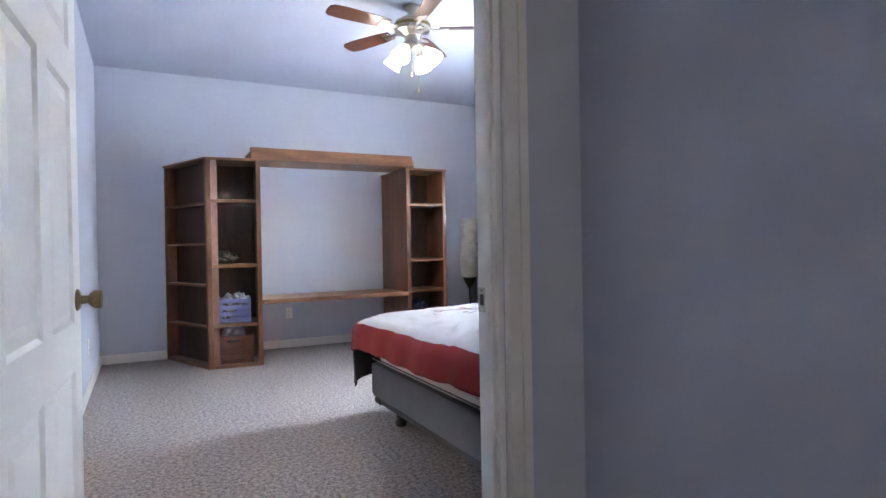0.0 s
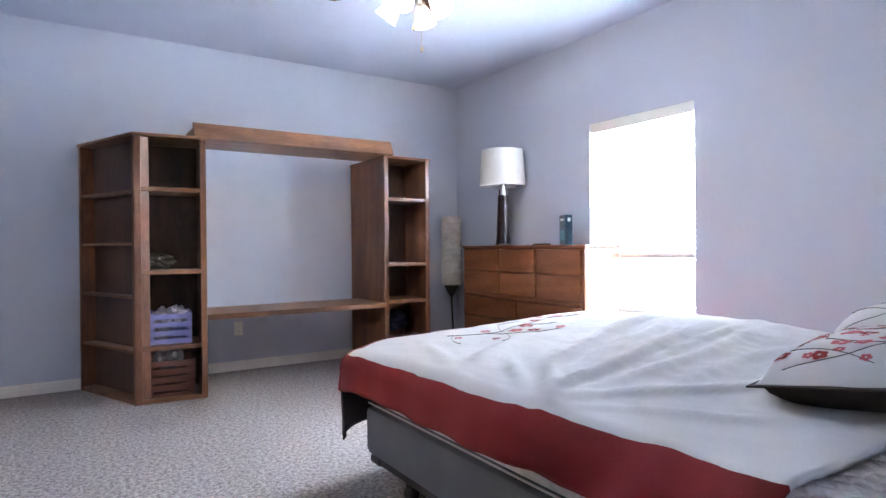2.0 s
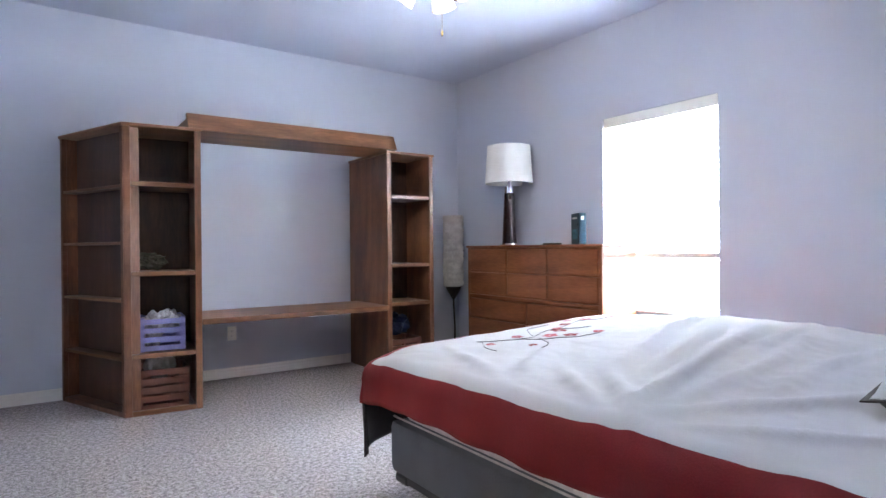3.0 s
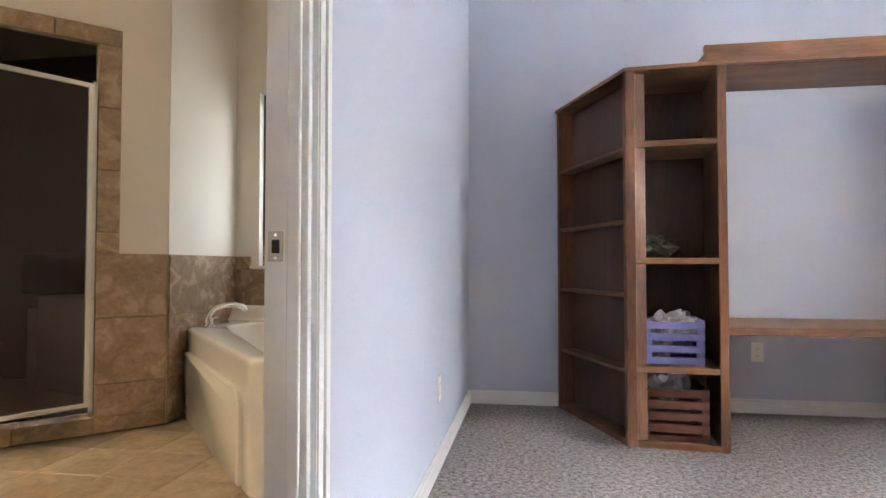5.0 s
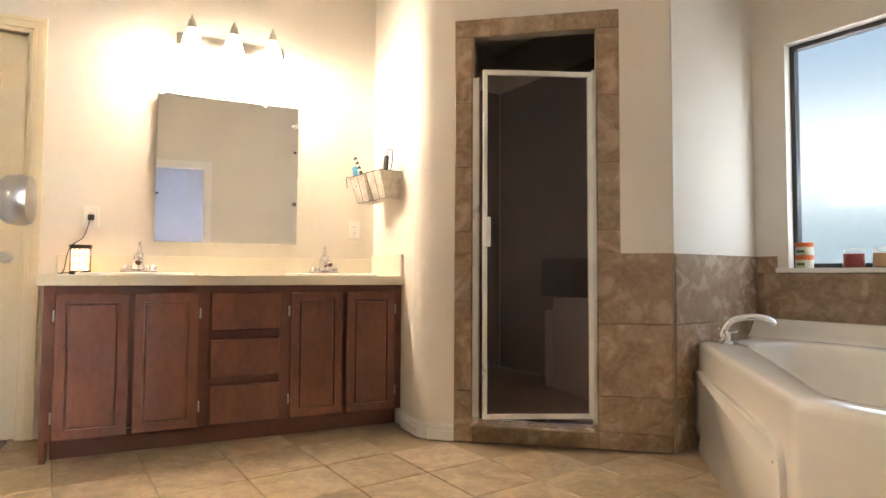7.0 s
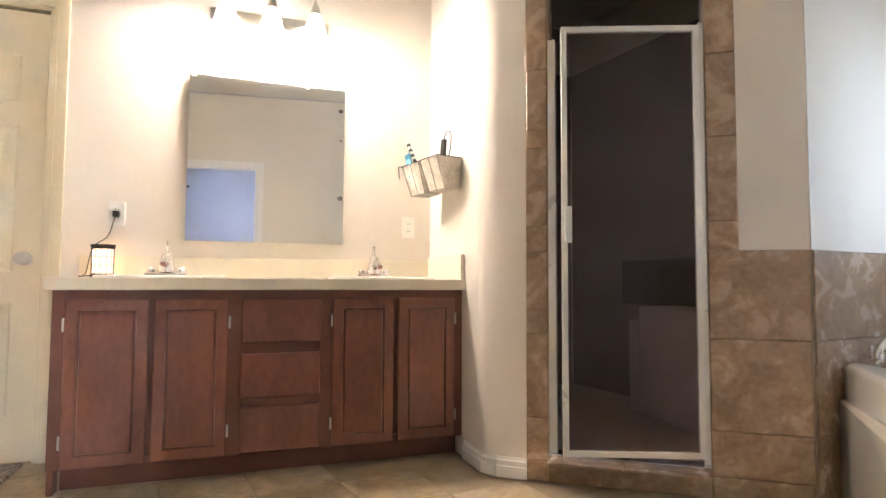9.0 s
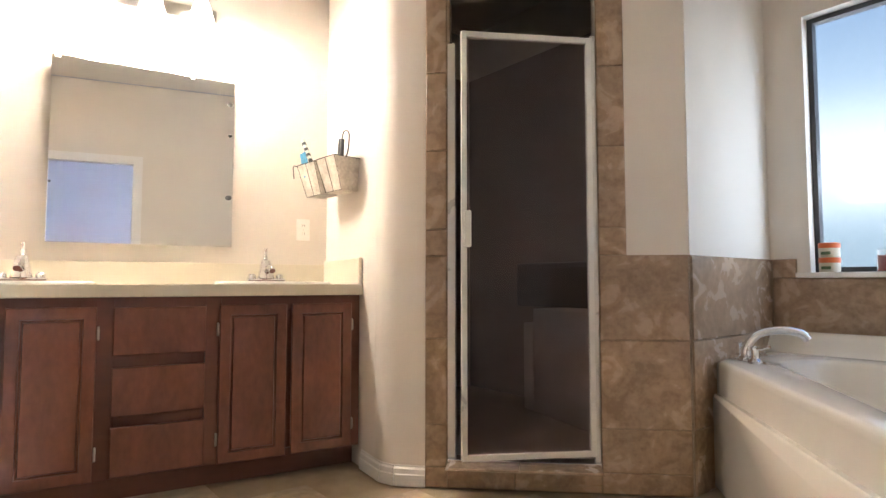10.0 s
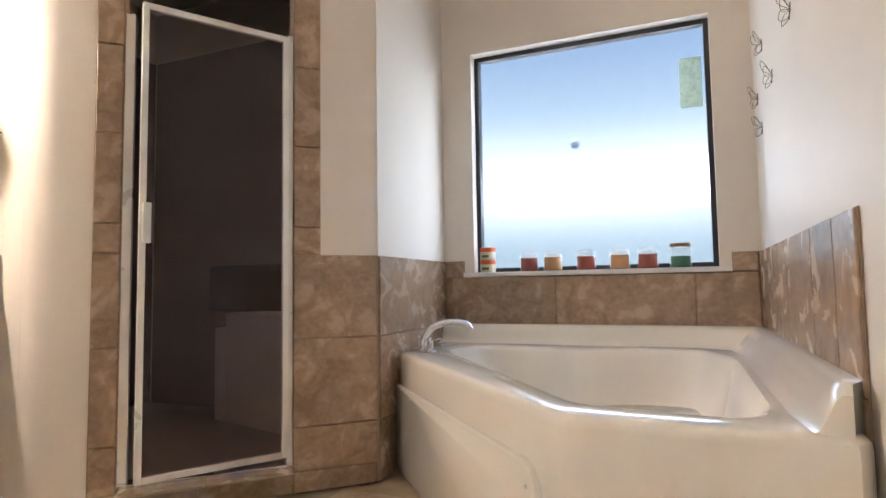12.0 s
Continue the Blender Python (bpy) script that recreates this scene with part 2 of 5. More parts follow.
def arc(points, steps=24):
    """A smooth line through a few control points."""
    p = [Vector(q) for q in points]
    p = [2 * p[0] - p[1]] + p + [2 * p[-1] - p[-2]]
    out = []
    for i in range(1, len(p) - 2):
        for s in range(steps):
            t = s / steps
            out.append(0.5 * (2 * p[i] + (p[i + 1] - p[i - 1]) * t + (2 * p[i - 1] - 5 * p[i] + 4 * p[i + 1] - p[i + 2]) * t * t + (3 * p[i] - p[i - 1] - 3 * p[i + 1] + p[i + 2]) * t ** 3))
    return out + [p[-2]]


def mesh(name, bm, material, smooth=False):
    bmesh.ops.recalc_face_normals(bm, faces=bm.faces[:])
    me = bpy.data.meshes.new(name)
    bm.to_mesh(me)
    bm.free()
    for m in material if isinstance(material, (list, tuple)) else [material]:
        me.materials.append(m)
    if smooth:
        me.polygons.foreach_set("use_smooth", [True] * len(me.polygons))
        me.set_sharp_from_angle(angle=radians(38))
    return me


def part(name, bm, material, parent, label="", smooth=False, m=None):
    ob = new(name, mesh(name, bm, material, smooth))
    ob.parent = parent
    if m is not None:
        ob.matrix_basis = m
    return tagged(ob, label)


def thing(name, label, category, m=None, group=""):
    ob = new(name)
    ob.empty_display_size = 0.1
    if m is not None:
        ob.matrix_basis = m
    return tagged(ob, label, category, group)


def solid(name, bm, material, label, category, smooth=False, m=None, group=""):
    ob = new(name, mesh(name, bm, material, smooth))
    if m is not None:
        ob.matrix_basis = m
    return tagged(ob, label, category, group)


def structure(name, bm, material, label="", smooth=False, m=None, category=""):
    ob = new(name, mesh(name, bm, material, smooth))
    if m is not None:
        ob.matrix_basis = m
    return tagged(ob, label, category, kind="structure")


# ---- the shell ----
H = 2.82
LEFT, RIGHT, FAR, NEAR = -1.0, 3.135, 7.62, 2.455
BX, VX, SY, TX, BY = -1.088, -4.25, 6.01, -2.65, 3.215
# the vanity wall and its side wall stand a few degrees off the other walls
RV = Matrix.Translation((-3.785, 6.005, 0)) @ Matrix.Rotation(radians(-9), 4, "Z") @ Matrix.Translation((-(VX + 0.55), -SY, 0))
structure("floor_carpet", boxes((-1.06, 2.37, -0.12, 3.25, 7.735, 0), (-1.06, -1.2, -0.12, 0.455, 2.3699, 0)), CARPET, "grey brown cut pile carpet on the floor", category="carpet")
structure("floor_bathroom", boxes((-5.3, 2.9, -0.12, -1.0615, 7.735, -0.006)), FGROUT, "tan mottled ceramic tile floor", category="tile floor")
structure("ceiling_bedroom", boxes((-1.115, 2.37, H, 3.25, 7.735, H + 0.12)), CEIL, "pale blue grey painted ceiling", category="ceiling")
structure("ceiling_bathroom", boxes((-5.3, 2.9, H, -1.116, 7.735, H + 0.12)), mat("cream_ceiling_paint", (0.84, 0.80, 0.73), 0.8, 0.02, 2, 90, 0.4), "cream painted ceiling", category="ceiling")
structure("ceiling_hall", boxes((-1.115, -1.2, 2.44, 1.2, 2.369, 2.56)), CEIL, "painted hall ceiling", category="ceiling")
DY0, DY1, DZ = 4.09, 4.86, 2.04
EX0, EX1 = -0.87, 0.112


def two_sided_wall(name, inner, outer, halves, label):
    """A wall of two skins, each with its own paint."""
    root = structure(name, inner, halves[0], label, category="wall")
    skin = part("far_face", outer, halves[1], root)
    return root, skin


CD0, CD1 = 3.345, 4.135
two_sided_wall("wall_partition",
               boxes((-1.045, 2.37, 0, LEFT, DY0, H), (-1.045, DY0, DZ, LEFT, DY1, H), (-1.045, DY1, 0, LEFT, FAR, H)),
               boxes((BX, 3.1, 0, -1.0455, DY0, H), (BX, DY0, DZ, -1.0455, DY1, H), (BX, DY1, 0, -1.0455, FAR, H)),
               (WALL, BATHWALL), "lavender grey painted wall with a doorway")
structure("wall_entry", boxes((LEFT, 2.37, 0, EX0, NEAR, H), (EX0, 2.37, DZ, EX1, NEAR, H), (EX1, 2.37, 0, RIGHT, NEAR, H)), WALL, "lavender grey painted wall with the entry doorway", category="wall")
WY0, WY1, WZ0, WZ1 = 4.71, 5.667, 0.60, 2.085
structure("wall_window", boxes((RIGHT, 2.37, 0, 3.25, WY0, H), (RIGHT, WY0, 0, 3.25, WY1, WZ0), (RIGHT, WY0, WZ1, 3.25, WY1, H), (RIGHT, WY1, 0, 3.25, FAR, H)), WALL, "lavender grey painted wall with a window", category="wall")
structure("wall_far_bedroom", boxes((-1.045, FAR, 0, 3.25, 7.735, H)), WALL, "lavender grey painted wall", category="wall")
GX0, GX1, GZ0, GZ1 = -2.475, -1.262, 0.885, 2.115
structure("wall_far_bathroom", boxes((-5.3, FAR, 0, GX0, 7.735, H), (GX0, FAR, 0, GX1, 7.735, GZ0), (GX0, FAR, GZ1, GX1, 7.735, H), (GX1, FAR, 0, -1.0455, 7.735, H)), BATHWALL, "cream painted wall with a large window", category="wall")
structure("wall_vanity", boxes((VX - 0.115, 2.9, 0, VX, CD0, H), (VX - 0.115, CD0, 2.12, VX, CD1, H), (VX - 0.115, CD1, 0, VX, SY + 0.1, H)), BATHWALL, "cream painted wall above the vanity", category="wall", m=RV)
structure("wall_bathroom_south", boxes((-5.3, 3.1, 0, BX, BY, H)), BATHWALL, "cream painted wall", category="wall")
structure("wall_shower_outer", boxes((-5.0, SY + 0.2, 0, -4.885, FAR, H)), BATHWALL, "wall closing the shower", category="wall")
structure("wall_side", boxes((VX + 0.0005, SY, 0, VX + 0.70, SY + 0.1, H)), BATHWALL, "cream painted wall at the vanity's end", category="wall", m=RV)
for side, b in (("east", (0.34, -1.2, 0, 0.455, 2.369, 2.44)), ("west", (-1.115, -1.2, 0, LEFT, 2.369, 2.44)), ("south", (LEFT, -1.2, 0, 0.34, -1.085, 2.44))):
    structure("wall_hall_" + side, boxes(b), HALLWALL, "lavender grey hall wall with shade in its colour", category="wall")
structure("wall_closet", boxes((-5.42, 2.9, 0, -5.3, FAR, H)), WALL, "wall behind the closed door", category="wall")
# the rounded drywall corner and the slanted shower wall
A0 = Vector((-3.49, SY))
ALONG, ACROSS = Vector((0.70711, 0.70711)), Vector((-0.70711, 0.70711))
S_IN0, S_IN1, S_OUT0, S_OUT1, S_END = 0.203, 0.83, 0.11, 0.943, 1.188
SLANT = Matrix.Translation((A0.x, A0.y, 0)) @ Matrix.Rotation(radians(45), 4, "Z")
structure("wall_shower", boxes((0.10, 0, 0, S_IN0, 0.1, H), (S_IN0, 0, 0, S_IN1, 0.1, 0.098), (S_IN0, 0, 2.12, S_IN1, 0.1, H), (S_IN1, 0, 0, S_END, 0.1, H)), BATHWALL, "slanted cream wall round the shower door", m=SLANT, category="wall")
corner = [(-3.638, 5.982), (-3.59, 5.978), (-3.545, 5.985), (-3.505, 6.005), (-3.4193, 6.0807), (-3.49, 6.151), (-3.622, 6.08)]
structure("wall_corner_rounded", prism(corner, 0, H), BATHWALL, "rounded drywall corner", category="wall", smooth=True)
structure("wall_tub", boxes((TX - 0.1, 6.86, 0, TX, FAR, H)), BATHWALL, "cream painted wall beside the tub", category="wall")


def trim_run(name, runs, material, label, height=0.085, depth=0.014):
    """Baseboards: each run is from one plan point to another, with the room on its left."""
    bm = bmesh.new()
    for (x0, y0), (x1, y1) in runs:
        d = Vector((x1 - x0, y1 - y0)).normalized()
        nrm = Vector((-d.y, d.x))
        prof = [(0, 0), (depth, 0), (depth, height * 0.55), (depth * 0.75, height * 0.6), (depth * 0.75, height * 0.82), (depth * 0.35, height * 0.9), (depth * 0.3, height), (0, height)]
        ends = [[bm.verts.new((x + nrm.x * o, y + nrm.y * o, z)) for o, z in prof] for x, y in ((x0, y0), (x1, y1))]
        for i in range(len(prof)):
            j = (i + 1) % len(prof)
            bm.faces.new((ends[0][i], ends[0][j], ends[1][j], ends[1][i]))
        bm.faces.new(ends[0][::-1])
        bm.faces.new(ends[1])
    return structure(name, bm, material, label, category="baseboard")


trim_run("baseboard_bedroom", [((LEFT, FAR), (LEFT, DY1 + 0.072)), ((LEFT, DY0 - 0.072), (LEFT, NEAR)), ((RIGHT, FAR), (LEFT, FAR)), ((RIGHT, NEAR), (RIGHT, FAR)), ((EX1 + 0.07, NEAR), (RIGHT, NEAR))], WHITE, "white moulded baseboard")
c45 = 0.70711
trim_run("baseboard_bathroom", [((A0.x + S_OUT0 * c45, A0.y + S_OUT0 * c45), (-3.51, 6.0)), ((-3.51, 6.0), (-3.58, 5.978)), ((-3.58, 5.978), (-3.79, 6.006)), ((BX, BY), (BX, DY0 - 0.07)), ((-4.6, BY), (BX, BY)), ((BX, DY1 + 0.07), (BX, 5.86))], WHITE, "white baseboard with chipped paint")


def casing(name, label, m, width, height, thick, material, strike=None, stop=(0.15, 0.45), flat=1.0):
    """A door's lining with stops and a casing on both faces; x across the opening, y through the wall."""
    root = structure(name, boxes((0, 0.0, 0, 0.018, thick, height), (width - 0.018, 0.0, 0, width, thick, height), (0, 0.0, height - 0.018, width, thick, height), bevel=0.002), material, label, m=m, category="door frame")
    part("door_stop", boxes((0.018, thick * stop[0], 0, 0.028, thick * stop[1], height - 0.018), (width - 0.028, thick * stop[0], 0, width - 0.018, thick * stop[1], height - 0.018), bevel=0.003), material, root)
    for y0, s, deep in ((0, -1, 1.0), (thick, 1, flat)):
        bm = bmesh.new()
        for o, i, d in ((-0.062, -0.002, 0.011), (-0.062, -0.040, 0.017), (-0.016, -0.004, 0.015)):
            a, b = sorted((y0, y0 + s * d * deep))
            box(bm, o, a, 0, i, b, height - i)
            box(bm, width - i, a, 0, width - o, b, height - i)
            box(bm, i, a, height - i, width - i, b, height - o)
            box(bm, o, a, height - i, i, b, height - o)
            box(bm, width - i, a, height - i, width - o, b, height - o)
        part("casing", bm, material, root)
    if strike:
        x, y, z, side = strike
        p = part("strike_plate", boxes((min(x, x + side * 0.0025), y - 0.016, z - 0.029, max(x, x + side * 0.0025), y + 0.016, z + 0.029)), NICKEL, root, "worn metal strike plate")
        part("latch_hole", boxes((min(x, x + side * 0.0032), y - 0.008, z - 0.013, max(x, x + side * 0.0032), y + 0.008, z + 0.013)), BLACK, p)
        for dz in (-0.022, 0.022):
            part("screw", turned([(0.0035, 0), (0.003, 0.0012)], 10), CHROME, p, m=Matrix.Translation((x + side * 0.0026, y, z + dz)) @ Matrix.Rotation(radians(90 * side), 4, "Y"))
    return root


casing("door_frame_entry", "white door frame with a worn strike plate", Matrix.Translation((EX0, 2.37, 0)), EX1 - EX0, DZ, NEAR - 2.37, WHITE, (EX1 - EX0 - 0.018, 0.064, 0.944, -1))
casing("door_frame_bathroom", "white door frame between bedroom and bathroom", Matrix.Translation((LEFT, DY0, 0)) @ Matrix.Rotation(radians(90), 4, "Z"), DY1 - DY0, DZ, LEFT - BX, WHITE, (DY1 - DY0 - 0.018, 0.064, 0.933, -1), flat=0.4)
casing("door_frame_closet", "cream door frame beside the vanity", RV @ Matrix.Translation((VX, CD0, 0)) @ Matrix.Rotation(radians(90), 4, "Z"), CD1 - CD0, 2.12, 0.115, CREAM)


def knob(parent, x, y, z, out, material, label):
    """A round door knob on its rose, pointing along y by out."""
    root = part("door_knob", turned([(0.032, 0), (0.032, 0.004), (0.026, 0.009), (0.013, 0.012), (0.012, 0.03), (0.020, 0.036), (0.027, 0.045), (0.0285, 0.06), (0.026, 0.066), (0.006, 0.068)], 28), material, parent, label, True,
                Matrix.Translation((x, y, z)) @ Matrix.Rotation(radians(-90 * out), 4, "X"))
    return root


def panel_door(name, label, m, width, material, knob_material, knob_label, height=2.0, t=0.035, knobs=(-1, 1)):
    """A moulded six-panel door hinged at x = 0; its faces look along y."""
    root = thing(name, label, "door", m)
    st, mid = 0.105, 0.10
    pw = (width - 2 * st - mid) / 2
    rows = ((0.20, 0.72), (0.86, 1.54), (1.65, 1.88))
    bm = bmesh.new()
    xs = [0, st, st + pw, st + pw + mid, width - st, width]
    zs = [0.0, 0.20, 0.72, 0.86, 1.54, 1.65, 1.88, height]
    for i in range(5):
        for j in range(7):
            if i in (1, 3) and j in (1, 3, 5):
                continue
            box(bm, xs[i], 0, zs[j] + 0.008, xs[i + 1], t, zs[j + 1] + 0.008)
    bmesh.ops.remove_doubles(bm, verts=bm.verts[:], dist=0.0001)
    twins = {}
    for f in bm.faces:
        twins.setdefault(tuple(round(c, 4) for c in f.calc_center_median()), []).append(f)
    bmesh.ops.delete(bm, geom=[f for fs in twins.values() if len(fs) > 1 for f in fs], context="FACES")
    part("door_leaf", bm, material, root)
    for i in (1, 3):
        for z0, z1 in rows:
            b2 = bmesh.new()
            for y0, s in ((0, 1), (t, -1)):
                x0, x1, a, b = xs[i], xs[i + 1], z0 + 0.008, z1 + 0.008
                loops = [(0, 0), (0.012, 0.009), (0.030, 0.009), (0.055, 0.003)]
                rings = [[b2.verts.new((px, y0 + s * d, pz)) for px, pz in ((x0 + o, a + o), (x1 - o, a + o), (x1 - o, b - o), (x0 + o, b - o))] for o, d in loops]
                for lo, hi in zip(rings, rings[1:]):
                    for k in range(4):
                        b2.faces.new((lo[k], lo[(k + 1) % 4], hi[(k + 1) % 4], hi[k]))
                b2.faces.new(rings[-1])
            part("door_panel", b2, material, root)
    for s in knobs:
        knob(root, width - 0.06, t if s > 0 else 0, 0.93, s, knob_material, knob_label)
    part("latch_plate", boxes((width, t / 2 - 0.011, 0.90, width + 0.0015, t / 2 + 0.011, 0.96)), knob_material, root)
    for z in (0.22, 1.0, 1.80):
        part("hinge", turned([(0.006, 0), (0.006, 0.09)], 12), knob_material, root, m=Matrix.Translation((-0.004, -0.004, z - 0.045)))
    return root


panel_door("bedroom_door", "white six-panel bedroom door standing open with a brass knob", Matrix.Translation((EX0 + 0.022, NEAR + 0.004, 0)) @ Matrix.Rotation(radians(86.3), 4, "Z"), 0.9, WHITE, BRASS, "antique brass door knob")
panel_door("bathroom_door", "white six-panel bathroom door swung open", Matrix.Translation((BX - 0.004, DY0 + 0.024, 0)) @ Matrix.Rotation(radians(168.5), 4, "Z"), 0.725, WHITE, NICKEL, "satin nickel door knob")
panel_door("closet_door", "cream six-panel door closed beside the vanity", RV @ Matrix.Translation((VX - 0.012, CD0 + 0.024, 0)) @ Matrix.Rotation(radians(90), 4, "Z"), 0.742, CREAM, NICKEL, "satin nickel door knob", height=2.08)

# ---- windows ----


def sash_window(name, label, m, w, h, frame_material, pane_material, bar=0.035, rail=False):
    root = structure(name, boxes((0, 0, 0, bar, 0.05, h), (w - bar, 0, 0, w, 0.05, h), (bar, 0, 0, w - bar, 0.05, bar), (bar, 0, h - bar, w - bar, 0.05, h), bevel=0.002), frame_material, label, m=m, category="window")
    if rail:
        part("meeting_rail", boxes((bar, 0.008, h * 0.5 - 0.02, w - bar, 0.045, h * 0.5 + 0.02), bevel=0.002), frame_material, root)
    pane = part("pane", boxes((bar, 0.022, bar, w - bar, 0.027, h - bar)), pane_material, root)
    pane.visible_shadow = False
    return root


sash_window("window_1", "white framed bedroom window behind a blind", Matrix.Translation((3.195, WY1, WZ0)) @ Matrix.Rotation(radians(-90), 4, "Z"), WY1 - WY0, WZ1 - WZ0, WHITE, CLEAR, rail=True)
sash_window("window_2", "dark framed bathroom window of frosted glass", Matrix.Translation((GX0, 7.68, GZ0 + 0.012)), GX1 - GX0, GZ1 - GZ0 - 0.012, DARKFRAME, FROST, 0.024)
structure("window_sill_bathroom", boxes((GX0 - 0.055, FAR - 0.03, GZ0 - 0.012, GX1 + 0.05, 7.68, GZ0 + 0.012), bevel=0.004), WHITE, "white window sill above the tub", category="window sill")
structure("window_sill_bedroom", boxes((RIGHT - 0.02, WY0 - 0.03, WZ0 - 0.02, 3.195, WY1 + 0.03, WZ0 - 0.001), bevel=0.003), WHITE, "white window sill", category="window sill")

blind = thing("window_blind", "white horizontal slat blind lowered over the window", "blind", Matrix.Translation((3.165, 0, 0)))
part("head_rail", boxes((-0.027, WY0 + 0.006, WZ1 - 0.082, 0.022, WY1 - 0.006, WZ1 - 0.002), bevel=0.003), PLASTIC, blind, "white valance")
part("bottom_rail", boxes((-0.025, WY0 + 0.02, 0.985, 0.024, WY1 - 0.02, 1.024), bevel=0.004), PLASTIC, blind)
slat = bmesh.new()
for i in range(7):
    a = -1 + i / 3
    for y in (WY0 + 0.02, WY1 - 0.02):
        slat.verts.new((a * 0.017, y, -a * 0.0235 + 0.003 * (1 - a * a)))
slat.verts.ensure_lookup_table()
for i in range(6):
    slat.faces.new([slat.verts[k] for k in (2 * i, 2 * i + 1, 2 * i + 3, 2 * i + 2)])
VINYL = bpy.data.materials.new("translucent_white_vinyl")
VINYL.use_nodes = True
vn, vl = VINYL.node_tree.nodes, VINYL.node_tree.links
vt, vm = vn.new("ShaderNodeBsdfTranslucent"), vn.new("ShaderNodeMixShader")
vt.inputs[0].default_value = (0.85, 0.86, 0.86, 1)
vn["Principled BSDF"].inputs["Base Color"].default_value = (0.82, 0.82, 0.80, 1)
vm.inputs[0].default_value = 0.5
vl.new(vn["Principled BSDF"].outputs[0], vm.inputs[1])
vl.new(vt.outputs[0], vm.inputs[2])
vl.new(vm.outputs[0], vn["Material Output"].inputs[0])
slat_mesh = mesh("slat", slat, VINYL, True)
z = 1.05
while z < WZ1 - 0.08:
    s = new("slat", slat_mesh)
    s.parent, s.location = blind, (0, 0, z)
    z += 0.042
for y in (WY0 + 0.16, WY1 - 0.16):
    part("ladder_cord", tube([(-0.016, y, 1.04), (-0.016, y, WZ1 - 0.04)], 0.0012, 6), PLASTIC, blind)

# outside: bright haze beyond the windows, and the ground


def distance(name, label, strength, stops, first, last):
    """A far curved sheet of sky that grows bluer with height."""
    m = bpy.data.materials.new(name + "_haze")
    m.use_nodes = True
    n, l = m.node_tree.nodes, m.node_tree.links
    n.remove(n["Principled BSDF"])
    em, co, sp, rm, mr = (n.new("ShaderNode" + k) for k in ("Emission", "TexCoord", "SeparateXYZ", "ValToRGB", "MapRange"))
    em.inputs[1].default_value = strength
    mr.inputs[1].default_value, mr.inputs[2].default_value = -3, 57
    l.new(co.outputs["Object"], sp.inputs[0])
    l.new(sp.outputs[2], mr.inputs[0])
    l.new(mr.outputs[0], rm.inputs[0])
    el = rm.color_ramp.elements
    (el[0].position, el[0].color), (el[1].position, el[1].color) = ((p, (*c, 1)) for p, c in (stops[0], stops[-1]))
    for p, c in stops[1:-1]:
        el.new(p).color = (*c, 1)
    l.new(rm.outputs[0], em.inputs[0])
    l.new(em.outputs[0], n["Material Output"].inputs[0])
    bm = bmesh.new()
    ring = [(58 * math.cos(radians(a)), 58 * math.sin(radians(a)) + 4) for a in range(first, last + 1, 5)]
    lo, hi = ([bm.verts.new((x, y, z)) for x, y in ring] for z in (-3, 57))
    for i in range(len(ring) - 1):
        bm.faces.new((lo[i], lo[i + 1], hi[i + 1], hi[i]))
    return structure(name, bm, m, label, category="sky")


distance("backdrop_east", "glaring bright haze outside the bedroom window", 1.6, [(0.0, (0.80, 0.88, 0.95)), (0.3, (0.85, 0.93, 1.0)), (1.0, (0.5, 0.7, 1.0))], -60, 40)
distance("backdrop_north", "pale blue sky over bright haze outside", 0.6, [(0.0, (0.06, 0.085, 0.10)), (0.05, (0.075, 0.105, 0.125)), (0.13, (0.11, 0.145, 0.17)), (0.21, (0.28, 0.31, 0.33)), (0.26, (0.26, 0.29, 0.31)), (0.33, (0.13, 0.17, 0.21)), (0.46, (0.075, 0.11, 0.165)), (1.0, (0.065, 0.10, 0.16))], 45, 170)
# ground kept pale: the glare low in the window is put into its colour
structure("ground", boxes((-300, -300, -0.62, 300, 300, -0.5)), mat("pale_glare_ground", (0.50, 0.50, 0.48), 1.0, 0.1, 3, 60, 0.5), "pale ground outside, coloured for the window's glare", category="ground")

# ---- the bed ----
X0, X1, Y0, Y1, TOP = 0.655, 2.18, 2.77, 4.77, 0.63
Q0, Q1, QY = 0.622, 2.21, 4.795
bed = thing("bed", "queen bed with grey box spring on a black metal frame", "bed", Matrix.Translation((0, 0, 0)))
part("box_spring", boxes((X0, Y0, 0.125, X1, Y1, 0.345), bevel=0.03), BOXCLOTH, bed, "grey cloth box spring", True)
part("mattress", boxes((X0 + 0.005, Y0, 0.346, X1 - 0.005, Y1 - 0.06, TOP - 0.03), bevel=0.07), MATTRESS, bed, "pale quilted mattress", True)
for k in range(4):
    z = 0.37 + 0.04 * k
    part("mattress_piping", tube([(X0 - 0.002, Y0 + 0.05, z), (X0 - 0.002, Y1 - 0.05, z)], 0.004, 6), MATTRESS, bed)
part("frame_rail", boxes((X0 + 0.02, Y0, 0.095, X0 + 0.06, Y1 - 0.05, 0.1245), (X1 - 0.06, Y0, 0.095, X1 - 0.02, Y1 - 0.05, 0.1245), (X0 + 0.06, Y1 - 0.35, 0.095, X1 - 0.06, Y1 - 0.31, 0.1245), (X0 + 0.06, Y0 + 0.3, 0.095, X1 - 0.06, Y0 + 0.34, 0.1245), bevel=0.003), BLACK, bed, "black steel bed frame")
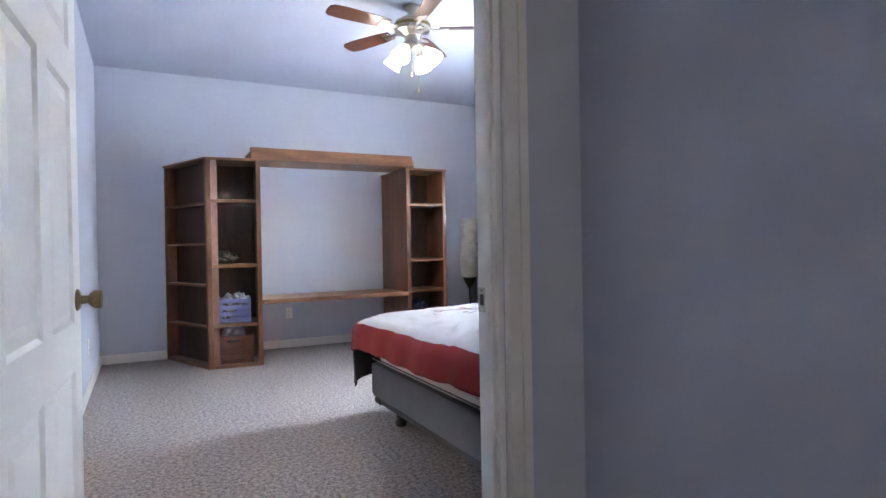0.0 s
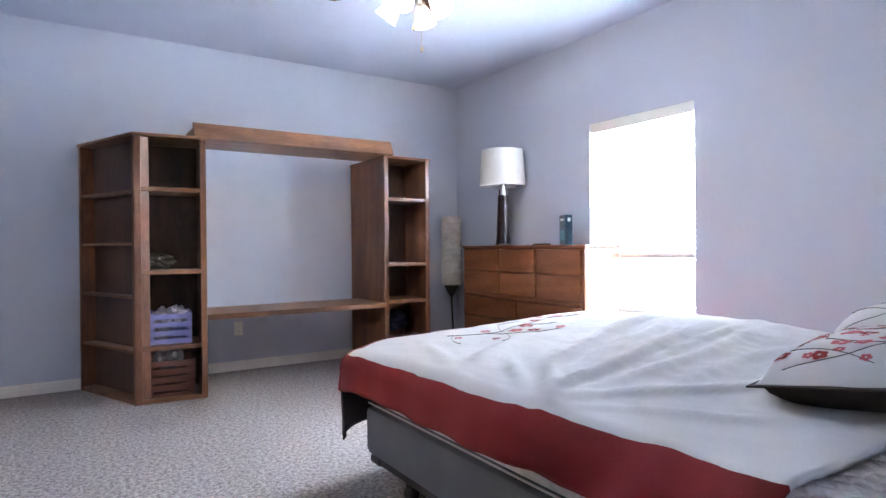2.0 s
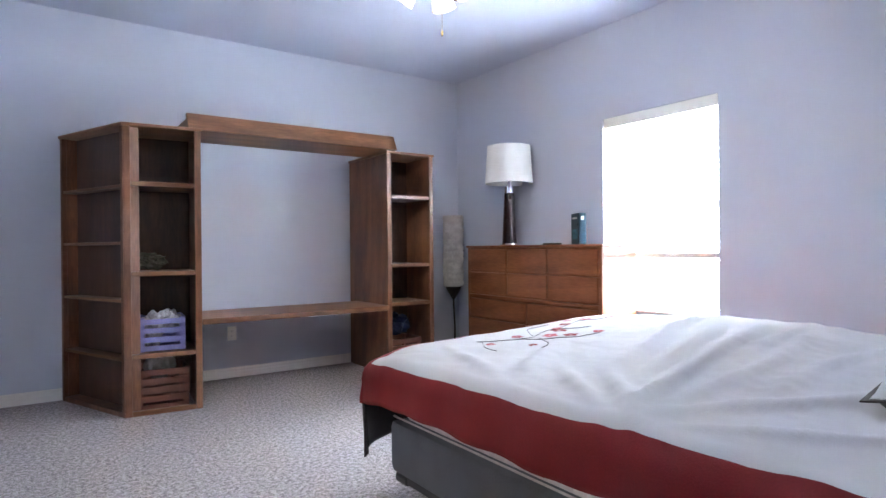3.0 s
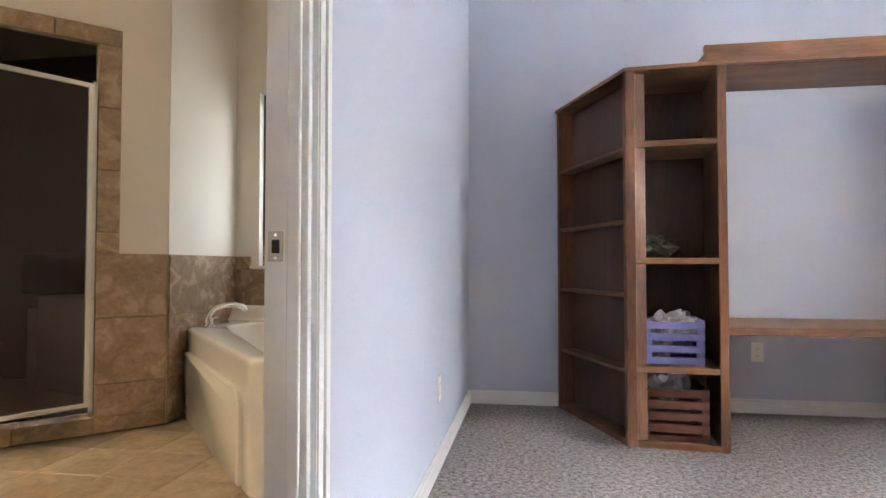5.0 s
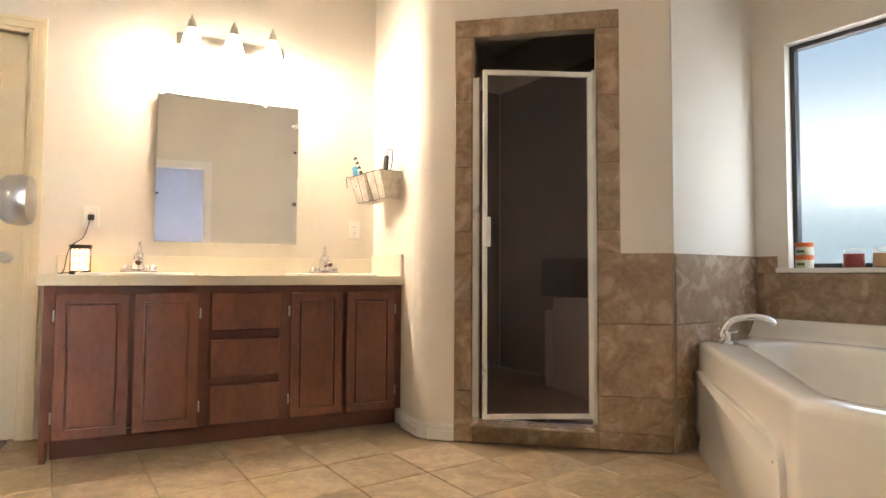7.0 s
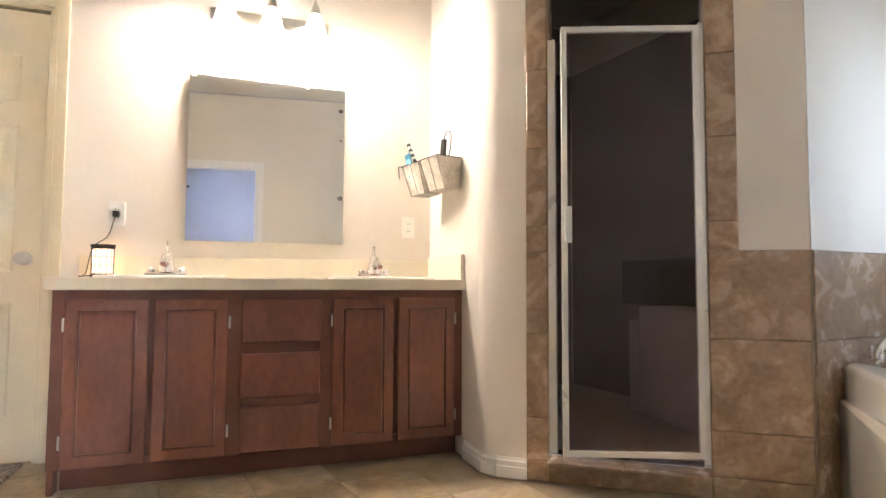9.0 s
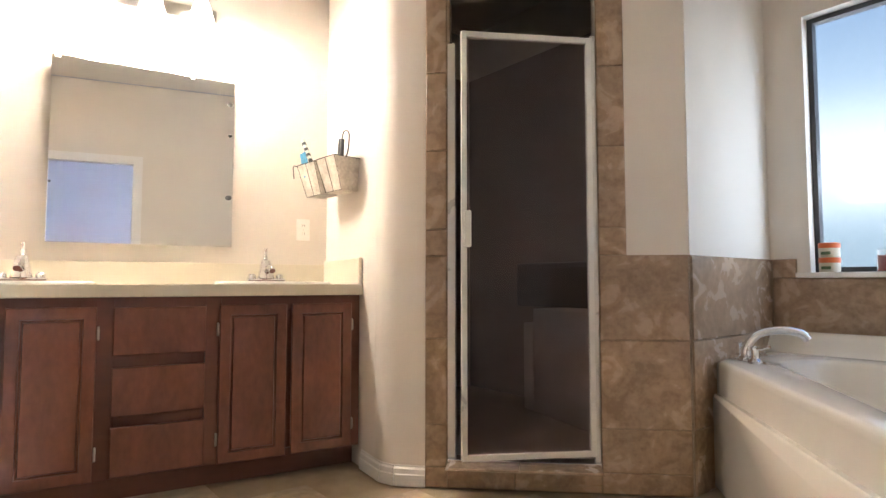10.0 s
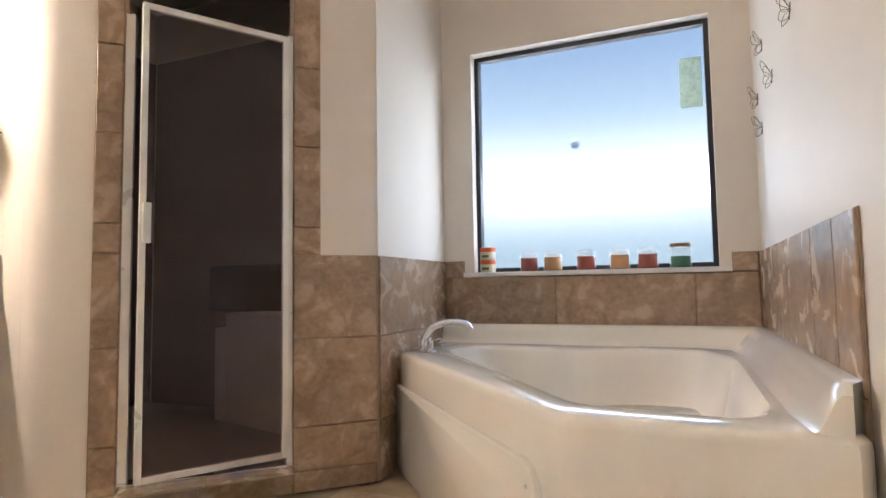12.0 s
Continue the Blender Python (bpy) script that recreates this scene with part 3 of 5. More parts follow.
for x in (X0 + 0.08, X1 - 0.08):
    for y in (Y0 + 0.25, Y1 - 0.30):
        leg = part("leg", turned([(0.027, 0.05), (0.027, 0.1)], 14), BLACK, bed, m=Matrix.Translation((x, y, 0)))
        part("caster", turned([(0.03, 0.0), (0.034, 0.012), (0.034, 0.03), (0.02, 0.05)], 18), BLACK, leg, smooth=True)
part("corner_guard", boxes((X0 + 0.015, Y1 - 0.12, 0.085, X0 + 0.075, Y1 - 0.02, 0.1245), bevel=0.012), BLACK, bed)


# centre, direction, sharpness, height and half length of each crease in the bedspread
CREASES = [(1.25, 3.72, 0.97, 0.24, 26, 0.016, 0.6), (1.30, 3.56, 0.99, 0.10, 34, 0.013, 0.65), (1.45, 3.88, 0.95, 0.31, 22, 0.014, 0.7), (1.55, 3.40, 1.0, -0.06, 30, 0.013, 0.5), (0.82, 3.70, 0.75, 0.66, 40, 0.012, 0.22), (0.80, 3.58, 0.9, 0.44, 46, 0.012, 0.2), (0.78, 3.84, 0.6, 0.8, 42, 0.010, 0.2),
           (1.70, 4.10, 0.96, 0.28, 24, 0.012, 0.55), (1.05, 3.35, 0.93, -0.37, 32, 0.012, 0.35), (0.86, 3.22, 0.7, -0.7, 34, 0.010, 0.22), (1.80, 3.70, 0.99, 0.16, 36, 0.010, 0.4), (1.0, 4.2, 0.8, 0.6, 24, 0.008, 0.35), (0.78, 4.35, 0.35, 0.94, 30, 0.008, 0.25), (1.95, 3.30, 0.98, -0.2, 30, 0.012, 0.4)]


def fold(x, y):
    """Creases and puffs of the bedspread at a plan point."""
    v = Vector((x * 1.3, y * 1.3, 0))
    puff = 0.016 * noise.noise(v * 1.1)
    w = 0.0
    for k, (cx, cy, dx, dy, sharp, amp, run) in enumerate(CREASES):
        d = (x - cx) * dy - (y - cy) * dx + 0.05 * noise.noise(Vector((x * 1.7, y * 1.7, k * 3.1)))
        along = (x - cx) * dx + (y - cy) * dy
        w += 1.7 * amp * math.exp(-(d * sharp) ** 2) * math.exp(-(along / run) ** 2)
    fine = 0.005 * noise.noise(Vector((x * 6 + 2 * y, y * 9 - 2 * x, 5))) + 0.0025 * noise.noise(Vector((x * 24, y * 24, 9)))
    return puff + w + fine


NEARDROP, FARDROP, FOOTDROP = 0.215, 0.25, 0.43


def drape(u, v):
    """u runs across the bed from hem to hem, v from the head to the foot hem."""
    du, df, dv = max(0, Q0 - u), max(0, u - Q1), max(0, v - QY)
    side = du or df
    r = 0.078

    def bend(d):
        if d < r * 1.57:
            a = d / r
            return r * math.sin(a), r * (1 - math.cos(a))
        return r, r + d - r * 1.57
    ox, ax = bend(side)
    oy, ay = bend(dv)
    wav = noise.noise(Vector((u * 2.0, v * 2.6, 2)))
    x = min(max(u, Q0), Q1) + (-ox if du else ox) * (1 if side else 0)
    y = min(v, QY) + oy
    drop = max(ax, ay) + 0.15 * min(ax, ay)
    hang = min(1, (side + dv) / 0.15)
    x += (-1 if du else 1) * hang * (0.006 + 0.022 * noise.noise(Vector((v * 5.5, 1, u)))) * (1 if side else 0)
    y += hang * (0.02 + 0.035 * noise.noise(Vector((u * 6, 7, v)))) * (1 if dv else 0)
    zz = TOP - drop + fold(u, v) * (1 - 0.75 * hang) + 0.02 * wav * hang
    zz += 0.085 * math.exp(-((u - 2.05) / 0.72) ** 2 - ((v - 4.0) / 1.0) ** 2)
    # the foot corners are rounded and sag
    a, b, round_ = max(0, Q0 + 0.18 - x), max(0, y - QY + 0.18), 0.18
    if a and b:
        k = max(a, b) / math.hypot(a, b)
        x, y = Q0 + round_ - a * (0.6 + 0.4 * k), QY - round_ + b * k
        zz -= 0.03 * min(1, min(a, b) / 0.25)
    return Vector((x, y, zz))


bm = bmesh.new()
nu, nv = 120, 130
us = [Q0 - NEARDROP + (Q1 - Q0 + NEARDROP + FARDROP) * i / nu for i in range(nu + 1)]
vs_ = [Y0 + 0.06 + (QY - Y0 - 0.06 + FOOTDROP) * j / nv for j in range(nv + 1)]
grid = []
for i, u in enumerate(us):
    row = []
    for j, v in enumerate(vs_):
        hem = (0.022 * noise.noise(Vector((v * 2.2, 3, 0))) + 0.014 * noise.noise(Vector((v * 6.0, 1, 0)))) * max(0, 1 - i / 16)
        row.append(bm.verts.new(drape(u + hem + 0.05 * max(0, min(1, (3.8 - v) / 1.0)) * max(0, 1 - i / 50), v)))
    grid.append(row)
for i in range(nu):
    for j in range(nv):
        f = bm.faces.new((grid[i][j], grid[i + 1][j], grid[i + 1][j + 1], grid[i][j + 1]))
        u, v = (us[i] + us[i + 1]) / 2, (vs_[j] + vs_[j + 1]) / 2
        near, foot, away = u - (Q0 - NEARDROP), QY + FOOTDROP - v, Q1 + FARDROP - u
        if foot < 0.235:
            f.material_index = 2
        elif near < 0.158 or away < 0.17 or foot < 0.43:
            f.material_index = 1
quilt = solid("bedspread", bm, [SHEET, RED, DARKCLOTH], "white cotton bedspread with a crimson border and dark brown hem", "bedspread", True)
thick = quilt.modifiers.new("thickness", "SOLIDIFY")
thick.thickness, thick.offset = 0.012, 1.0


def embroidery(parent, surface, twigs, flowers):
    """Stitched twigs and blossoms that lie on a cloth; surface turns plan points into places on it."""
    for line in twigs:
        pts = [surface(*p) for p in (tuple(q)[:2] for q in arc([(a, b, 0) for a, b in line], 8))]
        part("stitched_twig", tube(pts, 0.0011, 5), DARKCLOTH, parent, "dark stitched twig")
    for n, (cx, cy, r, hue) in enumerate(flowers):
        bm = bmesh.new()
        for k in range(5):
            a = k * math.tau / 5 + n
            px, py = cx + 0.62 * r * math.cos(a), cy + 0.62 * r * math.sin(a)
            mid = bm.verts.new(surface(px, py) + Vector((0, 0, 0.003)))
            rim = [bm.verts.new(surface(px + 0.45 * r * math.cos(t * math.tau / 9), py + 0.45 * r * math.sin(t * math.tau / 9)) + Vector((0, 0, 0.002))) for t in range(9)]
            for t in range(9):
                bm.faces.new((mid, rim[t], rim[(t + 1) % 9]))
        part("stitched_flower", bm, (FLOWER, RED)[hue], parent, "stitched red blossom")


FLOWER = mat("pale_red_thread", (0.50, 0.10, 0.12), 0.8, 0.1, 20, 200, 0.3)


def on_bed(x, y):
    return drape(x, y) + Vector((0, 0, 0.0145))


embroidery(quilt, on_bed,
           [((1.05, 4.66), (1.25, 4.54), (1.45, 4.60), (1.62, 4.49)), ((1.2, 4.56), (1.32, 4.39), (1.5, 4.34)), ((1.3, 4.56), (1.42, 4.72), (1.58, 4.74)), ((1.45, 4.60), (1.6, 4.64), (1.8, 4.72)), ((1.08, 4.66), (1.0, 4.54), (0.98, 4.44)), ((1.75, 4.70), (1.9, 4.64), (2.05, 4.66)), ((1.28, 4.50), (1.2, 4.36), (1.12, 4.32))],
           [(1.34, 4.49, 0.036, 0), (1.45, 4.54, 0.04, 1), (1.40, 4.42, 0.034, 1), (1.24, 4.60, 0.028, 0), (1.62, 4.66, 0.03, 1), (1.82, 4.70, 0.036, 0), (1.93, 4.64, 0.03, 1), (1.05, 4.56, 0.022, 0), (1.52, 4.36, 0.028, 0), (1.50, 4.60, 0.026, 0), (1.72, 4.74, 0.024, 1), (1.15, 4.40, 0.02, 1)])


def pillow(label, m, w=0.68, d=0.46, h=0.24, flowers=()):
    """A sham: a puffed top with a dark underside and flange."""
    def top(x, y):
        a, b = 1 - (2 * x / w) ** 4, 1 - (2 * y / d) ** 4
        return Vector((x, y, h * 0.55 * (max(0, a) * max(0, b)) ** 0.55 + 0.006 * noise.noise(Vector((x * 9, y * 9, 3)))))
    root = thing("pillow", label, "pillow", m, "pillows at the head of the bed")
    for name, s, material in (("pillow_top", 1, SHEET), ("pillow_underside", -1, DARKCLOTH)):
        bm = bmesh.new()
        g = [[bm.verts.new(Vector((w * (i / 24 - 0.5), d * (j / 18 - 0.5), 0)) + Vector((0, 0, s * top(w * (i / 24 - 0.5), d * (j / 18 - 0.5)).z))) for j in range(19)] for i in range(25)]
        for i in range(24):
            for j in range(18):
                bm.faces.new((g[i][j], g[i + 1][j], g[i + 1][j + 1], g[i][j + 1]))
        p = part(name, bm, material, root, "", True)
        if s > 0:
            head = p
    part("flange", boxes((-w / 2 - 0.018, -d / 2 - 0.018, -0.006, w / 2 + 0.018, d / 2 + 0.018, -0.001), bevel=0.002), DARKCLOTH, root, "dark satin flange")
    embroidery(head, lambda x, y: top(x, y) + Vector((0, 0, 0.003)),
               [[(w * a, d * b) for a, b in line] for line in (((-0.46, -0.30), (-0.15, -0.12), (0.15, -0.2), (0.40, 0.05)), ((-0.30, -0.2), (-0.18, 0.2), (0.03, 0.3)), ((0.07, -0.17), (0.18, 0.2), (0.33, 0.3)), ((-0.47, 0.35), (-0.40, 0.05), (-0.24, -0.18)), ((-0.45, -0.1), (-0.36, 0.12), (-0.33, 0.36)), ((-0.42, -0.38), (-0.2, -0.34), (0.05, -0.4), (0.3, -0.3)))], flowers)
    return root


rng = random.Random(7)
blossoms = [(rng.uniform(-0.31, 0.30), rng.uniform(-0.2, 0.2), rng.uniform(0.013, 0.027), rng.randrange(2)) for _ in range(56)]
pillow("white embroidered pillow with dark satin back on the bed", Matrix.Translation((1.45, 2.985, 0.735)) @ Euler((radians(-8), radians(-1), radians(8))).to_matrix().to_4x4(), h=0.17, flowers=blossoms)
pillow("white embroidered pillow with dark satin back on the bed", Matrix.Translation((2.05, 3.06, 0.755)) @ Euler((radians(-10), 0, radians(-6))).to_matrix().to_4x4(), w=0.5, flowers=blossoms[:9])
red_pillow = thing("pillow", "crimson cotton pillow leaning behind the embroidered pillows", "pillow", Matrix.Translation((1.66, 2.82, 0.84)) @ Euler((radians(-42), 0, radians(4))).to_matrix().to_4x4(), "pillows at the head of the bed")
bm = bmesh.new()
bmesh.ops.create_uvsphere(bm, u_segments=40, v_segments=24, radius=1)
for v in bm.verts:
    c = v.co
    v.co = Vector((0.30 * math.copysign(abs(c.x) ** 0.55, c.x), 0.20 * math.copysign(abs(c.y) ** 0.55, c.y), 0.085 * c.z + 0.006 * noise.noise(c * 4)))
part("cover", bm, RED, red_pillow, "", True)
part("piping", tube([(0.302 * math.copysign(abs(math.cos(a)) ** 0.55, math.cos(a)), 0.202 * math.copysign(abs(math.sin(a)) ** 0.55, math.sin(a)), 0) for a in [k * math.tau / 64 for k in range(65)]], 0.004, 6), RED, red_pillow)

# ---- the wall unit ----
TH = 1.895


def shelf_tower(label, m, w, d, shelves, group, angled=None):
    """An open shelf tower with its front at y = 0; angled adds the slanted end bookcase on its left side."""
    root = thing("shelf_tower", label, "shelf unit", m, group)
    t = 0.022
    for x in (0, w - t):
        part("side_panel", boxes((x, 0.02, 0, x + t, d, TH - 0.022)), OAK, root)
    part("back_panel", boxes((t, d * 0.56, 0.02, w - t, d * 0.56 + 0.008, TH - 0.022)), OAKSHADE, root, "dark plywood back, deepened for the niche's shade")
    for x in (-0.006, w - 0.036):
        part("face_stile", boxes((x, -0.006, 0, x + 0.042, 0.0195, TH - 0.022), bevel=0.004), OAK, root)
    part("top_board", boxes((-0.012, -0.014, TH - 0.0215, w + 0.012, d, TH), bevel=0.004), OAKX, root)
    for z in shelves:
        part("shelf", boxes((t + 0.001, 0.03, z - 0.026, w - t - 0.001, d * 0.555, z - 0.002)), OAKX, root)
        part("shelf_edge", boxes((0.0365, -0.003, z - 0.03, w - 0.0365, 0.029, z), bevel=0.003), OAKX, root, "pale worn shelf edge")
    part("bottom_rail", boxes((0.0365, -0.002, 0.0, w - 0.0365, 0.03, 0.032), bevel=0.003), OAKX, root)
    if angled:
        ex, ey, zs = angled
        L = math.hypot(ex, ey)
        a = math.atan2(ey, ex)
        f = part("end_bookcase", boxes((0.0, 0, 0, 0.03, 0.03, TH - 0.022), (L - 0.03, -0.0, 0, L, 0.03, TH - 0.022), bevel=0.003), OAK, root, m=Matrix.Translation((-0.01, 0.0, 0)) @ Matrix.Rotation(a, 4, "Z") @ Matrix.Scale(-1, 4, (0, 1, 0)))
        part("end_far_side", boxes((L - 0.03, 0.0305, 0, L - 0.004, 0.108, TH - 0.022)), OAK, f)
        part("end_back", boxes((0.036, 0.10, 0, L - 0.0305, 0.108, TH - 0.022)), OAKSHADE, f, "dark plywood back, deepened for the niche's shade")
        part("end_side", boxes((0.0, 0.0305, 0, 0.0355, 0.108, TH - 0.022)), OAK, f)
        part("end_top", boxes((-0.012, -0.012, TH - 0.0215, L, 0.115, TH), bevel=0.003), OAKX, f)
        part("end_base", boxes((0.03, 0.004, 0, L - 0.03, 0.1, 0.03)), OAK, f)
        for z in zs:
            part("end_shelf", boxes((0.036, 0.006, z - 0.018, L - 0.0305, 0.0995, z), bevel=0.002), OAKX, f)
    return root


shelf_tower("walnut-stained open shelf tower with a slanted end bookcase against the wall", Matrix.Translation((-0.107, 6.815, 0)) @ Matrix.Rotation(radians(-5), 4, "Z"), 0.452, 0.76, (1.52, 0.935, 0.40), "shelf towers of the wall unit", (-0.375, 0.742, (1.50, 1.13, 0.755, 0.375)))
shelf_tower("walnut-stained open shelf tower beside the desk board", Matrix.Translation((1.858, 6.885, 0)), 0.455, 0.72, (1.525, 0.94, 0.61), "shelf towers of the wall unit")
bridge = thing("bridge_shelf", "walnut-stained bridge board with a slanted valance on the towers", "shelf", Matrix.Translation((0, 0, TH + 0.0015)))
part("bridge_board", boxes((0.285, 6.87, 0, 1.93, 7.33, 0.022), bevel=0.003), OAKX, bridge)
bm = bmesh.new()
for x, dx in ((0.285, 0.03), (1.93, -0.03)):
    for y, z in ((6.835, 0.001), (6.869, 0.001), (6.925, 0.115), (6.895, 0.125)):
        bm.verts.new((x + dx * 0, y, z))
bm.verts.ensure_lookup_table()
for f in ((0, 1, 2, 3), (7, 6, 5, 4), (0, 4, 5, 1), (1, 5, 6, 2), (2, 6, 7, 3), (3, 7, 4, 0)):
    bm.faces.new([bm.verts[i] for i in f])
bmesh.ops.bevel(bm, geom=bm.edges[:], offset=0.003, segments=1, affect="EDGES")
part("valance", bm, OAKX, bridge)
part("end_brace", boxes((0.30, 6.93, 0.0225, 0.32, 7.3, 0.1), bevel=0.003), OAKX, bridge)
solid("desk_board", boxes((0.372, 6.86, 0.552, 1.857, 7.45, 0.592), bevel=0.004), OAKX, "walnut-stained desk board between the shelf towers", "shelf")
part("shelf_peg", tube([(0.376, 6.80, 1.56), (0.392, 6.795, 1.56)], 0.012, 10), OAK, bridge)


def crate(label, m, w, d, h, material, slats, group="", gap=0.012):
    root = thing("crate", label, "crate", m, group)
    hh = h / slats
    for y in (0, d - 0.009):
        for k in range(slats):
            part("slat", boxes((0, y, k * hh + 0.004, w, y + 0.009, (k + 1) * hh - gap), bevel=0.0015), material, root)
    for x in (0.0, w - 0.012):
        part("end_board", boxes((x, 0.0095, 0.0, x + 0.012, d - 0.0095, h - 0.01), bevel=0.0015), material, root)
        for y in (0.0095, d - 0.0335):
            xx = x + 0.0125 if x == 0 else x - 0.0245
            part("corner_post", boxes((xx, y, 0, xx + 0.024, y + 0.024, h - 0.012)), material, root)
    part("base", boxes((0.0125, 0.034, 0.002, w - 0.0125, d - 0.034, 0.01)), material, root)
    return root


def crumple(name, label, category, m, r, material, squash=0.7, seed=0, rough=0.35):
    bm = bmesh.new()
    bmesh.ops.create_icosphere(bm, subdivisions=4, radius=r)
    for v in bm.verts:
        n = noise.noise(v.co * (2.2 / r) + Vector((seed, 0, 0))) + 0.5 * noise.noise(v.co * (6 / r) + Vector((0, seed, 0)))
        v.co *= 1 + rough * n
        v.co.z *= squash
    lowest = min(v.co.z for v in bm.verts)
    for v in bm.verts:
        v.co.z -= lowest
    return solid(name, bm, material, label, category, True, m)


FOIL = mat("silver_grey_wrapping", (0.62, 0.62, 0.66), 0.35, 0.2, 20, 60, 0.5, metal=0.4)
KHAKI = mat("mottled_olive", (0.12, 0.11, 0.08), 0.9, 0.3, 14, 120, 0.5)
NAVY = mat("navy_cloth", (0.02, 0.03, 0.09), 0.8, 0.3, 14, 120, 0.5)
T1 = Matrix.Translation((-0.107, 6.815, 0)) @ Matrix.Rotation(radians(-5), 4, "Z")
crate("violet painted slatted crate on the shelf", T1 @ Matrix.Translation((0.075, 0.06, 0.4)), 0.285, 0.30, 0.235, PURPLE, 4, gap=0.02)
crate("reddish brown slatted crate at the bottom of the tower", T1 @ Matrix.Translation((0.065, 0.07, 0.002)), 0.315, 0.30, 0.29, CRATEWOOD, 5)
crate("dark reddish brown slatted crate at the bottom of the tower", Matrix.Translation((1.93, 6.97, 0.002)), 0.31, 0.28, 0.29, CRATEWOOD, 5)
for k, (x, y, r) in enumerate(((0.18, 0.2, 0.085), (0.26, 0.17, 0.075), (0.15, 0.14, 0.06))):
    crumple("wrapped_package", "shiny grey wrapped package in the violet crate", "package", T1 @ Matrix.Translation((x, y, (0.47, 0.50, 0.42)[k])), r, FOIL, 1.0, k * 3.3)
crumple("paper_bundle", "pale crumpled paper in the brown crate", "bundle", T1 @ Matrix.Translation((0.21, 0.2, 0.18)), 0.085, FOIL, 1.1, 8)
# plain olive lump stands in for an animal-like figure
crumple("figure_lump", "olive lump in place of an animal-like figure on the shelf", "cloth", T1 @ Matrix.Translation((0.14, 0.18, 0.937)), 0.10, KHAKI, 0.55, 4, 0.5)
crumple("navy_cloth", "navy cloth heaped above the crate", "cloth", Matrix.Translation((2.06, 7.1, 0.3)), 0.11, NAVY, 0.8, 6, 0.4)

# ---- dresser and what stands on it ----
dresser = thing("dresser", "orange cherry dresser with nine drawers against the wall", "dresser", Matrix.Translation((2.736, 5.35, 0)))
DW, DD, DH = 1.57, 0.385, 1.09
part("carcass", boxes((0.012, 0, 0.07, DD, DW, DH - 0.022), bevel=0.003), CHERRY, dresser)
part("top", boxes((-0.015, -0.015, DH - 0.0215, DD, DW + 0.015, DH), bevel=0.006), CHERRY, dresser)
part("plinth", boxes((0.02, 0.02, 0, DD, DW - 0.02, 0.0695), bevel=0.003), CHERRY, dresser)
for y in (0.0, DW - 0.03):
    part("corner_stile", boxes((-0.004, y, 0.03, 0.0115, y + 0.03, DH - 0.0225), bevel=0.003), CHERRY, dresser)
cols = ((0.035, 0.535), (0.55, 1.015), (1.03, 1.535))
for z0, z1 in ((0.865, 1.055), (0.66, 0.85)):
    for a, b in cols:
        d = part("drawer", boxes((-0.010, a, z0, 0.0115, b, z1), bevel=0.007), CHERRY, dresser)
        part("finger_pull", boxes((-0.013, a + 0.02, z0 - 0.004, -0.0105, b - 0.02, z0 + 0.008), bevel=0.001), CHERRY, d)
part("waist_moulding", boxes((-0.014, 0.0305, 0.622, 0.0115, DW - 0.0305, 0.648), bevel=0.006), CHERRY, dresser)
for z0, z1 in ((0.44, 0.61), (0.27, 0.43), (0.09, 0.26)):
    for a, b in ((0.035, 0.778), (0.793, 1.535)):
        part("drawer", boxes((-0.010, a, z0, 0.0115, b, z1), bevel=0.007), CHERRY, dresser)

table_lamp = thing("table_lamp", "table lamp with white drum shade and espresso base on the dresser", "lamp", Matrix.Translation((2.93, 6.56, DH)))
part("foot", turned([(0.078, 0), (0.08, 0.006), (0.078, 0.016), (0.06, 0.02)]), CHROME, table_lamp, "chrome foot", True)
part("stem", turned([(0.066, 0.0195), (0.064, 0.05), (0.052, 0.3), (0.046, 0.46), (0.044, 0.47)]), ESPRESSO, table_lamp, "espresso tapered column", True)
part("neck", turned([(0.043, 0.47), (0.043, 0.525), (0.02, 0.53), (0.014, 0.60)]), CHROME, table_lamp, "chrome neck", True)
part("shade", turned([(0.213, 0.555), (0.215, 0.555), (0.193, 0.89), (0.191, 0.89), (0.211, 0.556)], 48, close=False), SHADE, table_lamp, "white linen drum shade", True)
part("shade_ring", tube([(0.192 * math.cos(a), 0.192 * math.sin(a), 0.888) for a in [k * math.tau / 40 for k in range(41)]], 0.003, 6), SHADE, table_lamp)
part("spider", tube([(-0.192, 0, 0.886), (0.192, 0, 0.886)], 0.003, 6), CHROME, table_lamp)
part("bulb", turned([(0.012, 0.60), (0.03, 0.65), (0.03, 0.68), (0.01, 0.71)]), PLASTIC, table_lamp, smooth=True)

BLUECOVER = mat("glossy_blue_cover", (0.02, 0.06, 0.10), 0.3, 0.3, 9, 40, 0.02)
box_ = thing("book_box", "dark blue glossy boxed book standing on the dresser", "box", Matrix.Translation((2.95, 5.76, DH)) @ Matrix.Rotation(radians(-28), 4, "Z"))
part("cover", boxes((-0.03, -0.085, 0, 0.03, 0.085, 0.245), bevel=0.003), BLUECOVER, box_)
part("title_bar", boxes((-0.0312, -0.05, 0.20, -0.0302, 0.06, 0.215)), PLASTIC, box_)
part("picture_block", boxes((-0.0312, -0.06, 0.04, -0.0302, 0.06, 0.12)), mat("teal_print", (0.05, 0.25, 0.32), 0.3, 0.3, 30, 60, 0.0), box_)
part("spine_bar", boxes((-0.012, -0.0862, 0.19, 0.012, -0.0852, 0.22)), PLASTIC, box_)
